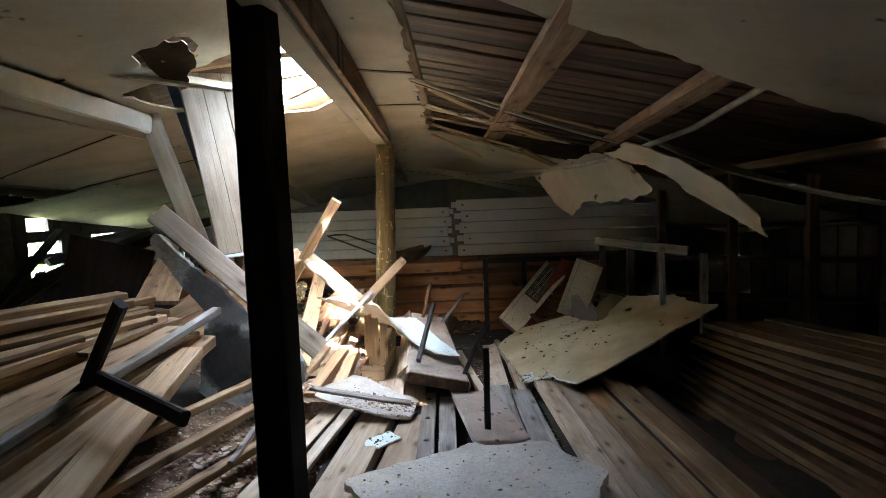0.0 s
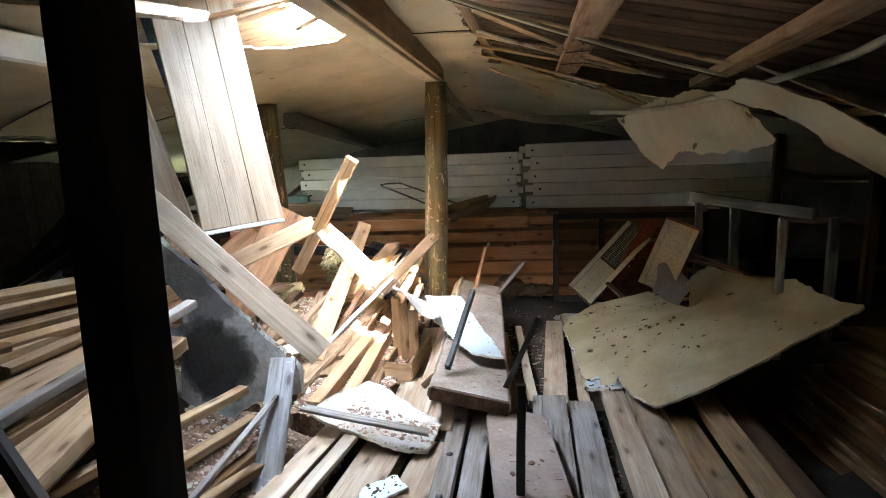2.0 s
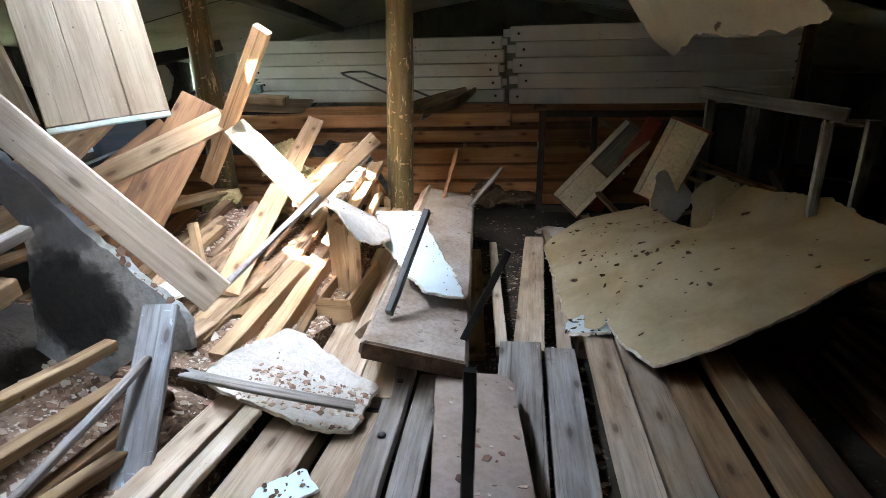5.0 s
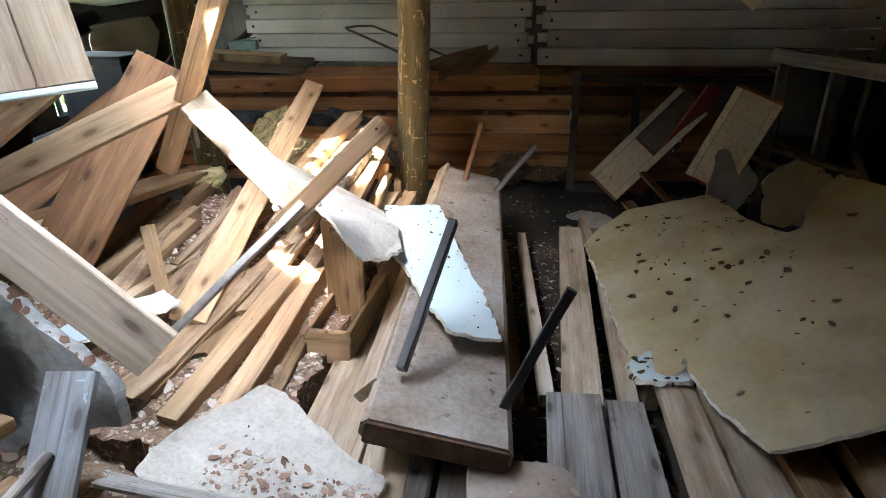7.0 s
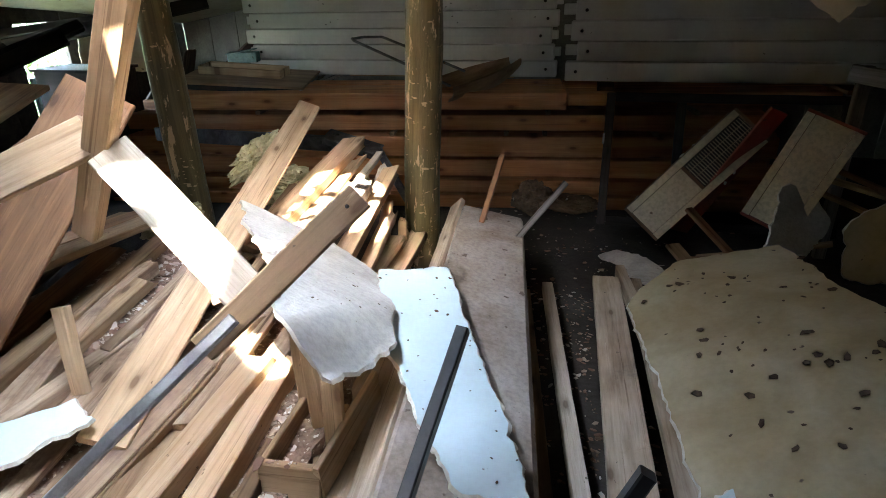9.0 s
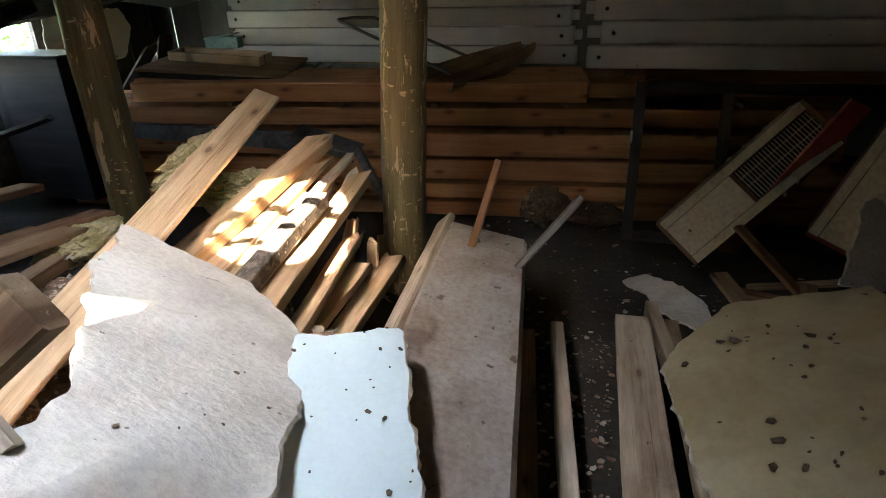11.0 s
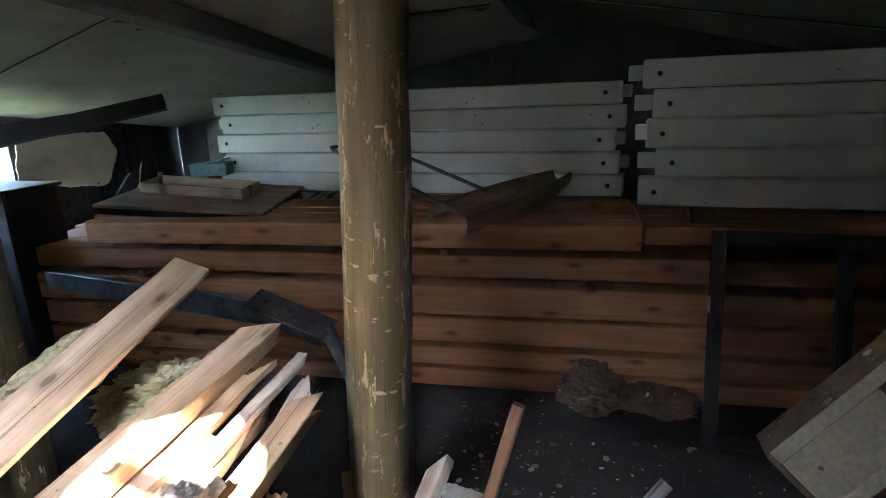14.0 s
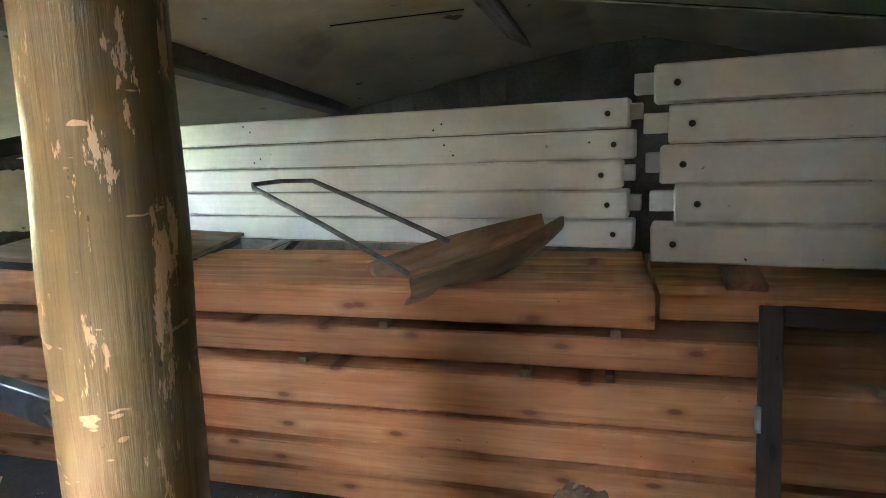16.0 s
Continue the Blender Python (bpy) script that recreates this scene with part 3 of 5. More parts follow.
for x in (0.9, 1.55, 2.3, 2.95):
    part("stain_band", box_mesh("stain_band", -0.012, 0.012, -0.082, 0.082, -0.0315, -0.026, DARK_WOOD, 0), nail_rafter, pose(x, 0, 0, 0, 0, rng.uniform(-10, 10)), "dark rust line across the rafter")
plank("rafter", (1.72, 1.0, 2.36), (1.9, 6.3, 2.3), 0.16, 0.07, RAFTER_WOOD, "pale rafter running under the roof boards", "rafter")
plank("rafter", (3.0, 1.2, 2.04), (3.1, 6.5, 1.96), 0.16, 0.07, RAFTER_WOOD, "brown rafter running under the roof boards", "rafter")
plank("rafter", (0.2, 1.8, 2.735), (0.02, 6.2, 2.69), 0.07, 0.05, RAFTER_WOOD, "pale rafter along the torn ceiling edge", "rafter")
for (a, b, w, lab) in (((0.1, 3.85, 2.66), (1.9, 4.75, 2.28), 0.035, "thin pale ceiling lath bent out of place"), ((0.1, 3.95, 2.69), (1.8, 4.95, 2.33), 0.022, "thin ceiling lath torn loose"),
                       ((0.03, 4.9, 2.66), (1.2, 5.3, 2.4), 0.06, "pale ceiling batten split along its length"), ((0.0, 5.2, 2.62), (1.3, 5.65, 2.36), 0.045, "torn ceiling batten with fibre clinging to it"),
                       ((0.0, 5.6, 2.6), (1.1, 6.05, 2.3), 0.05, "reddish ceiling batten broken at the end"), ((0.05, 5.75, 2.5), (0.6, 6.1, 2.25), 0.04, "broken reddish batten hanging down"),
                       ((0.15, 5.85, 2.55), (0.5, 5.8, 2.42), 0.07, "short splintered piece of batten")):
    plank("ceiling_lath", a, b, w, 0.018, PINE, lab, "lath", broken=(0.02, 0.06))
# The dark wood strip here paints the shaded joint along the cover strip.
for a, b, w, mat, lab in (((0.08, 3.65, 2.66), (1.81, 4.87, 2.24), 0.03, CREAM, "pale cover strip hanging across the torn ceiling"), ((0.06, 3.72, 2.67), (1.77, 4.95, 2.25), 0.022, DARK_WOOD, "dark strip for the joint's shade beside the hanging cover strip"),
                          ((0.19, 4.03, 2.65), (1.33, 5.5, 2.36), 0.06, PINE, "pale batten slanting across the opening"), ((0.09, 4.82, 2.66), (1.5, 5.55, 2.31), 0.035, PINE_DUSTY, "thin batten nailed under the roof boards"),
                          ((0.55, 4.7, 2.5), (0.72, 4.6, 2.46), 0.1, PINE, "short board scrap nailed to a batten"), ((1.0, 5.6, 2.28), (1.5, 6.15, 2.1), 0.1, PINE_OLD, "brown board end behind the conduit")):
    plank("ceiling_lath", a, b, w, 0.02, mat, lab, "lath", broken=(0.01, 0.04), bend=-0.02)
for i, y in enumerate((2.25, 2.45, 2.62, 2.8, 2.98)):
    plank("short_board", (1.25 + 0.12 * i, y, roof_z(1.3, y) - 0.11), (1.75 + 0.12 * i, y + 0.04, roof_z(1.8, y) - 0.11), 0.16, 0.02, RAFTER_WOOD if i % 2 else PINE, "short pale board end under the roof", group="short boards under the roof", broken=(0.01, 0.02))
conduit = new("conduit", tube_mesh("conduit", [(2.28, 1.6, 2.47), (2.22, 2.1, 2.44), (2.12, 2.9, 2.31), (2.05, 3.6, 2.21), (1.85, 4.6, 2.13), (1.6, 5.4, 2.08), (1.25, 5.95, 2.06), (0.95, 6.2, 2.08)], 0.022, CONDUIT, 10))
tagged(conduit, "bent pale plastic conduit hanging under the torn ceiling", "pipe")


def world_sheet(name, poly, height, thick, face, core, label, category="panel", jag=0.02, step=0.03, seed=0.0, back=None, fringe=0.01):
    xs, ys = [p[0] for p in poly], [p[1] for p in poly]
    f = jagged(inside_poly(poly), jag, seed)
    cx, cy = sum(xs) / len(xs), sum(ys) / len(ys)
    cz = height(cx, cy)
    me = sheet_mesh(name, lambda x, y: f(x + cx, y + cy), (min(xs) - cx - jag, max(xs) - cx + jag, min(ys) - cy - jag, max(ys) - cy + jag), step, lambda x, y: height(x + cx, y + cy) - cz, thick, face, core, back, fringe)
    ob = new(name, me)
    ob.location = (cx, cy, cz)
    return tagged(ob, label, category)


def hung_sheet(name, m, poly, curve, thick, face, core, label, jag=0.02, step=0.03, seed=0.0, category="panel"):
    xs, ys = [p[0] for p in poly], [p[1] for p in poly]
    ob = new(name, sheet_mesh(name, jagged(inside_poly(poly), jag, seed), (min(xs) - jag, max(xs) + jag, min(ys) - jag, max(ys) + jag), step, curve, thick, face, core, None, 0.01))
    ob.matrix_world = m
    return tagged(ob, label, category)


# fibreboard hanging from the torn ceiling: x runs along the fold, y hangs down
hm, _ = along((-0.1, 6.25, 2.2), (1.2, 6.1, 2.07), (0, -0.3, 1))
hung_sheet("torn_ceiling_sheet", hm, [(-0.68, 0.0), (-0.3, 0.07), (0.3, 0.07), (0.7, 0.02), (0.7, -0.1), (0.2, -0.16), (-0.3, -0.12)], lambda x, y: -0.08 * (1 - (x / 0.68) ** 2) + 0.05 * y, 0.012, CREAM, CORE, "narrow strip of torn cream ceiling board sagging down", seed=2.2)
hm = Matrix(((0.45, 0.35, 0.82, 1.2), (-0.89, 0.12, 0.44, 6.1), (0.03, -0.93, 0.37, 2.05), (0, 0, 0, 1)))
hung_sheet("torn_ceiling_sheet", hm, [(-0.05, 0.0), (0.15, 0.4), (0.3, 0.56), (0.55, 0.42), (0.9, 0.45), (1.3, 0.42), (1.75, 0.33), (1.5, 0.1), (1.0, -0.05), (0.5, -0.05)], lambda x, y: 0.12 * math.sin(x * 2.0) - 0.1 * y * y, 0.012, CREAM, CORE, "torn cream ceiling board hanging down with a ragged edge", seed=3.1, jag=0.03)
hung_sheet("torn_ceiling_sheet", pose(2.7, 3.9, 1.98, -8, 16, -66), [(-1.1, -0.35), (-0.6, -0.2), (0.0, -0.3), (0.6, -0.4), (1.1, -0.3), (1.1, 0.3), (0.5, 0.25), (0.0, 0.3), (-0.6, 0.2), (-1.0, 0.1)], lambda x, y: -0.15 * math.cos(x) + 0.2 * y * y, 0.012, CREAM, CORE, "long torn cream ceiling board drooping under the roof", seed=5.1, jag=0.03)
hung_sheet("torn_ceiling_sheet", pose(-0.98, 2.3, 2.52, -30, 0, 10), [(-0.12, -0.13), (0.12, -0.15), (0.14, 0.0), (0.06, 0.12), (0.02, 0.2), (-0.06, 0.1), (-0.12, 0.02)], lambda x, y: 0.4 * x * x, 0.012, PAPER, CORE, "brown scrap of board hanging from the torn hole", seed=6.6, jag=0.03, step=0.02)
hung_sheet("torn_ceiling_sheet", pose(-1.0, 2.48, 2.5, 14, 6, 20), [(-0.3, -0.2), (0.0, -0.24), (0.3, -0.16), (0.32, 0.2), (0.0, 0.26), (-0.3, 0.2)], lambda x, y: -0.05 + 0.5 * y * y, 0.012, CREAM, CORE, "stained ceiling board sagging at the broken hole", seed=6.1, jag=0.025)

hm = Matrix(((0.637, 0.444, 0.63, 1.552), (-0.681, 0.708, 0.189, 4.1), (-0.362, -0.549, 0.753, 2.108), (0, 0, 0, 1)))
hung_sheet("torn_ceiling_sheet", hm, [(-0.02, 0.02), (0.13, -0.06), (0.2, -0.15), (0.33, -0.17), (0.51, -0.15), (1.0, -0.1), (1.25, 0.05), (1.2, 0.5), (0.91, 0.5), (0.56, 0.4), (0.55, 0.22), (0.47, 0.14), (0.33, 0.08), (0.15, 0.07)],
           lambda x, y: 0.06 * math.sin(3 * x) + 0.3 * y * y, 0.012, CREAM, CORE, "torn cream ceiling board drooping beside the conduit", seed=7.1, jag=0.025)
hm, _ = along((-0.01, 5.69, 2.645), (1.37, 6.15, 2.183), (0, -0.4, 1))
hung_sheet("torn_ceiling_sheet", hm, [(-0.74, -0.02), (-0.3, -0.03), (0.3, -0.02), (0.74, -0.03), (0.74, 0.03), (0.2, 0.025), (-0.3, 0.03), (-0.74, 0.03)], lambda x, y: -0.03 * (1 - (x / 0.74) ** 2), 0.012, CREAM, CORE, "ragged sliver of cream ceiling board on a batten", seed=8.1, jag=0.02, step=0.02)

# broken roof pieces round the hole
for a, b, w in (((-1.45, 3.1, 2.66), (-0.4, 3.35, 2.82), 0.07), ((-1.4, 3.5, 2.6), (-0.5, 3.62, 2.75), 0.05), ((-1.3, 3.75, 2.62), (-0.8, 3.7, 2.72), 0.1), ((-0.95, 3.95, 2.6), (-0.45, 3.8, 2.75), 0.06), ((-1.5, 2.68, 2.58), (-0.5, 2.62, 2.7), 0.06), ((-1.6, 2.9, 2.6), (-1.0, 2.84, 2.66), 0.09)):
    plank("broken_batten", a, b, w, 0.025, PINE, "splintered roof batten across the hole", "batten", broken=(0.1, 0.12))

# ---- boards hanging through the hole ----
hang = thing("hanging_boards", "wide pale board of joined planks hanging through the roof hole", "board", m=along((-1.33, 3.5, 2.76), (-1.03, 3.31, 1.5), (0.72, -0.66, 0.1))[0])
for i, (w, off) in enumerate(((0.15, -0.1515), (0.15, 0.0), (0.15, 0.1515))):
    part("plank", plank_mesh("plank", 1.34, w, 0.028, HUNG_WOOD, broken=(0.05, 0.0), seed=i), hang, pose(0, off, rng.uniform(0, 0.004)))
bar("cleat", (0.62, -0.22, -0.028), (0.62, 0.22, -0.028), 0.06, 0.024, HUNG_WOOD, hang)
bar("edge_strip", (0.684, -0.226, 0.0), (0.684, 0.226, 0.0), 0.022, 0.03, PALE_SHEET, hang, label="pale strip along the lower edge")
plank("leaning_board", (-1.75, 3.28, 2.7), (-1.26, 3.12, 1.45), 0.13, 0.035, HUNG_WOOD, "weathered pale board leaning out of the roof hole", up=(0.5, -1, 0), broken=(0.02, 0.05))
plank("leaning_board", (-1.55, 3.4, 2.66), (-1.18, 3.3, 1.6), 0.07, 0.02, BLUE_FILM, "dark blue strip hanging beside the pale boards", up=(0.5, -1, 0), twist=0.4)
plank("leaning_board", (-1.42, 3.36, 2.66), (-1.28, 3.3, 1.9), 0.05, 0.02, PALE_WOOD, "narrow pale batten hanging from the roof hole", up=(0.5, -1, 0))

# ---- mouldy slab with its rail ----
hung_sheet("mouldy_sheet", pose(-1.0, 2.95, 1.1, 86, 0, 3), [(-0.55, 0.5), (-0.5, 0.55), (-0.27, 0.33), (0.42, -0.3), (0.42, -0.44), (0.2, -0.47), (0.0, -0.6), (-0.14, -0.63), (-0.26, -0.5), (-0.24, -0.25), (-0.22, 0.05), (-0.42, 0.3)],
           lambda x, y: 0.015 * math.sin(5 * x + 3 * y), 0.035, MOULD, MOULD, "grey cement-like board blotched with black mould, standing on edge", jag=0.022, seed=8.0)
plank("rail_board", (-1.5, 3.0, 1.77), (-0.5, 3.03, 0.85), 0.14, 0.05, PALE_WOOD, "thick pale plank lying along the edge of the mouldy board", up=(0.35, -0.85, 0.4))
plank("rail_board", (-1.56, 3.06, 1.76), (-0.75, 3.1, 1.02), 0.05, 0.04, PALE_WOOD, "narrow batten behind the thick pale plank", up=(0.35, -0.85, 0.4))

# ---- crossed boards of a broken trestle ----
tre = thing("broken_trestle", "broken trestle of crossed sawn boards catching the sunlight", "trestle", (-0.85, 3.83, 1.41))
c0 = Vector((-0.85, 3.83, 1.41))
bar("upright", Vector((-1.025, 3.9, 1.085)) - c0, Vector((-0.505, 3.68, 1.81)) - c0, 0.075, 0.045, PINE, tre, up=(0.2, -1, 0.1))
bar("arm", Vector((-0.84, 3.82, 1.41)) - c0, Vector((-1.9, 3.35, 0.93)) - c0, 0.11, 0.03, PINE, tre, up=(0.2, -0.9, 0.35))
bar("arm", Vector((-0.775, 3.8, 1.375)) - c0, Vector((-0.335, 3.7, 1.005)) - c0, 0.115, 0.035, PALE_WOOD, tre, up=(0.35, -0.7, 0.62))
plank("steel_strip", (-0.57, 3.06, 0.81), (-0.225, 3.43, 1.155), 0.026, 0.02, BRIGHT_STEEL, "thin grey steel strip propped on the rubble", "strip", up=(0, -1, 0.4))
plank("long_batten", (-0.3, 3.42, 1.08), (-0.015, 3.62, 1.36), 0.062, 0.035, PINE, "sawn batten end with a nail hole, propped up in the sun", "batten", up=(0.3, -1, 0.4))
batten = [o for o in scene.objects if o.name == "long_batten"][0]
part("nail_hole", tube_mesh("nail_hole", [(0.19, 0.0, 0.0178), (0.19, 0.0, 0.0185)], 0.0045, BLACK, 10), batten, label="dark nail hole")

# ---- overturned long bench ----
bn = thing("long_bench", "long worn wooden bench lying upside down with its legs up", "bench", (0.245, 3.09, 0.607))
c0 = Vector((0.245, 3.09, 0.607))
bar("seat", (0, 0, 0), Vector((-0.085, 5.79, 0.487)) - c0, 0.425, 0.075, PLUM_WOOD, bn, up=(0.22, 0.05, 1), chamfer=0.02, taper=0.88)
axis = (Vector((-0.085, 5.79, 0.487)) - c0).normalized()
# Dark cap paints the shade on the end turned from the light.
bar("end_face", axis * -0.014, axis * -0.001, 0.40, 0.066, ROOF_WOOD, bn, up=(0.22, 0.05, 1), label="bench end with its shade painted dark", chamfer=0.005)
bar("apron", Vector((0.0, 3.25, 0.632)) - c0, Vector((-0.315, 5.9, 0.515)) - c0, 0.1, 0.035, PINE_DUSTY, bn, up=(-0.75, 0.0, 0.8), label="pale side rail of the bench")
for a, b, mat in (((0.1, 3.28, 0.7), (0.18, 3.71, 1.01), BLACK), ((0.4, 3.3, 0.58), (0.58, 3.4, 0.95), BLACK), ((-0.11, 5.56, 0.52), (-0.01, 5.68, 0.9), PINE_RED), ((0.07, 5.47, 0.45), (0.34, 5.65, 0.77), GREY_WOOD)):
    bar("leg", Vector(a) - c0, Vector(b) - c0, 0.042, 0.03, mat, bn, up=(1, 0, 0), taper=0.85)

# ---- overturned stool in front ----
st = thing("low_stool", "overturned low wooden stool with one dark leg up", "stool", (0.55, 2.7, 0.53))
c0 = Vector((0.55, 2.7, 0.53))


def rounded_seat(name, w, l, t, mat, r=0.07):
    out = []
    for cx, cy, a0 in ((w / 2 - r, l / 2 - r, 0), (-w / 2 + r, l / 2 - r, 90), (-w / 2 + r, -l / 2 + r, 180), (w / 2 - r, -l / 2 + r, 270)):
        out += [(cx + r * math.cos(radians(a0 + 15 * k)), cy + r * math.sin(radians(a0 + 15 * k))) for k in range(7)]
    n = len(out)
    verts = []
    for z, s in ((-t / 2, 0.985), (-t / 2 + 0.006, 1), (t / 2 - 0.006, 1), (t / 2, 0.985)):
        verts += [(x * s, y * s, z) for x, y in out]
    faces = [tuple(reversed(range(n))), tuple(3 * n + i for i in range(n))]
    for k in range(3):
        faces += [(k * n + i, k * n + (i + 1) % n, (k + 1) * n + (i + 1) % n, (k + 1) * n + i) for i in range(n)]
    return mesh_of(name, verts, faces, mat)


part("seat", rounded_seat("seat", 0.3, 0.95, 0.035, STOOL_WOOD), st, pose(0, 0, 0, -3, 5, 10))
bar("leg", Vector((0.555, 2.4, 0.56)) - c0, Vector((0.56, 2.46, 0.985)) - c0, 0.034, 0.03, BLACK, st, up=(0, -1, 0), label="black leg standing up")

# ---- sheets lying on the heap ----
world_sheet("fibreboard_sheet", [(0.69, 5.2), (0.93, 5.55), (1.42, 5.6), (1.5, 5.0), (1.58, 4.72), (1.68, 4.8), (1.78, 5.1), (1.98, 5.3), (2.2, 4.6), (2.26, 3.75), (1.6, 3.4), (1.17, 3.34), (1.07, 3.6), (1.04, 3.85), (0.99, 3.93), (1.03, 3.8), (0.845, 3.81), (0.79, 4.4)],
            lambda x, y: 0.325 + 0.36 * (x - 0.75) + 0.16 * max(0, x - 1.7) ** 2 + 0.03 * (5 - y) + 0.03 * math.sin(x * 4 + y * 2), 0.012, CREAM_PANEL, WHITE_CORE, "large cream fibreboard sheet, stained and torn, lying askew", seed=1.5, jag=0.022)
world_sheet("torn_sheet", [(-0.29, 4.42), (-0.07, 4.56), (0.1, 4.2), (0.27, 3.85), (0.37, 3.54), (0.2, 3.53), (0.06, 3.72), (-0.13, 4.0)],
            lambda x, y: 0.752 - 0.17 * (x + 0.2) + 0.012 * math.sin(y * 6), 0.011, PALE_SHEET, WHITE_CORE, "pale blue-white torn fibreboard lying on the bench", seed=2.5, jag=0.022, step=0.016, fringe=0.012)
world_sheet("torn_sheet", [(-0.95, 4.62), (-0.6, 4.7), (-0.26, 4.45), (-0.08, 3.95), (-0.12, 3.58), (-0.27, 3.64), (-0.42, 3.92), (-0.74, 4.3)],
            lambda x, y: 0.91 - 0.45 * (x + 0.3) - 0.42 * (y - 4.0) - 0.10 * step01((x + 0.24) / 0.14) * step01((4.2 - y) / 0.5), 0.012, GREY_SHEET, WHITE_CORE, "grey dusty fibreboard curled over the splintered boards", seed=3.5, jag=0.022, step=0.018, fringe=0.01)
world_sheet("torn_sheet", [(-0.34, 3.24), (-0.2, 3.2), (-0.02, 3.08), (0.12, 3.04), (0.1, 2.78), (-0.1, 2.76), (-0.52, 2.84), (-0.48, 3.0)],
            lambda x, y: 0.60 - 0.2 * (x + 0.4) + 0.12 * (y - 2.9), 0.013, GREY_SHEET, WHITE_CORE, "grey torn fibreboard covered with wood crumbs", seed=4.5, jag=0.02, step=0.018, fringe=0.006)
plank("edge_batten", (-0.51, 2.74, 0.7), (0.1, 2.83, 0.56), 0.04, 0.02, GREY_WOOD, "thin grey batten along the torn sheet's edge", "batten", up=(0, -0.4, 1), broken=(0.05, 0.02))
world_sheet("sheet_scrap", [(-0.13, 2.5), (0.0, 2.6), (0.07, 2.52), (-0.02, 2.42), (-0.1, 2.4)], lambda x, y: 0.475 + 0.1 * (y - 2.5), 0.008, PALE_SHEET, WHITE_CORE, "small pale scrap of fibreboard on a plank", seed=5.5, jag=0.015, step=0.015)
world_sheet("sheet_scrap", [(-1.16, 3.36), (-1.1, 3.5), (-0.95, 3.6), (-0.85, 3.55), (-0.92, 3.42), (-1.08, 3.28)], lambda x, y: 0.675 + 0.1 * (y - 3.5), 0.01, PALE_SHEET, WHITE_CORE, "pale scrap of fibreboard in the rubble", seed=6.5, jag=0.03, step=0.02)
world_sheet("sheet_scrap", [(0.55, 6.55), (0.7, 6.5), (0.95, 6.2), (1.05, 5.95), (0.9, 5.9), (0.75, 6.1)], lambda x, y: ground_z(x, y) + 0.05 + 0.04 * math.sin(9 * x), 0.012, GREY_SHEET, WHITE_CORE, "cracked grey plaster sheet on the dark earth", seed=7.5, jag=0.03, step=0.025)


world_sheet("sheet_scrap", [(0.83, 3.92), (0.94, 4.0), (1.06, 3.86), (1.03, 3.76), (0.86, 3.76)], lambda x, y: 0.385 + 0.12 * (x - 0.85) + 0.25 * max(0, 3.84 - y), 0.012, PALE_SHEET, WHITE_CORE, "pale torn corner flap curling up from the large sheet", seed=14.5, jag=0.02, step=0.014, fringe=0.02)

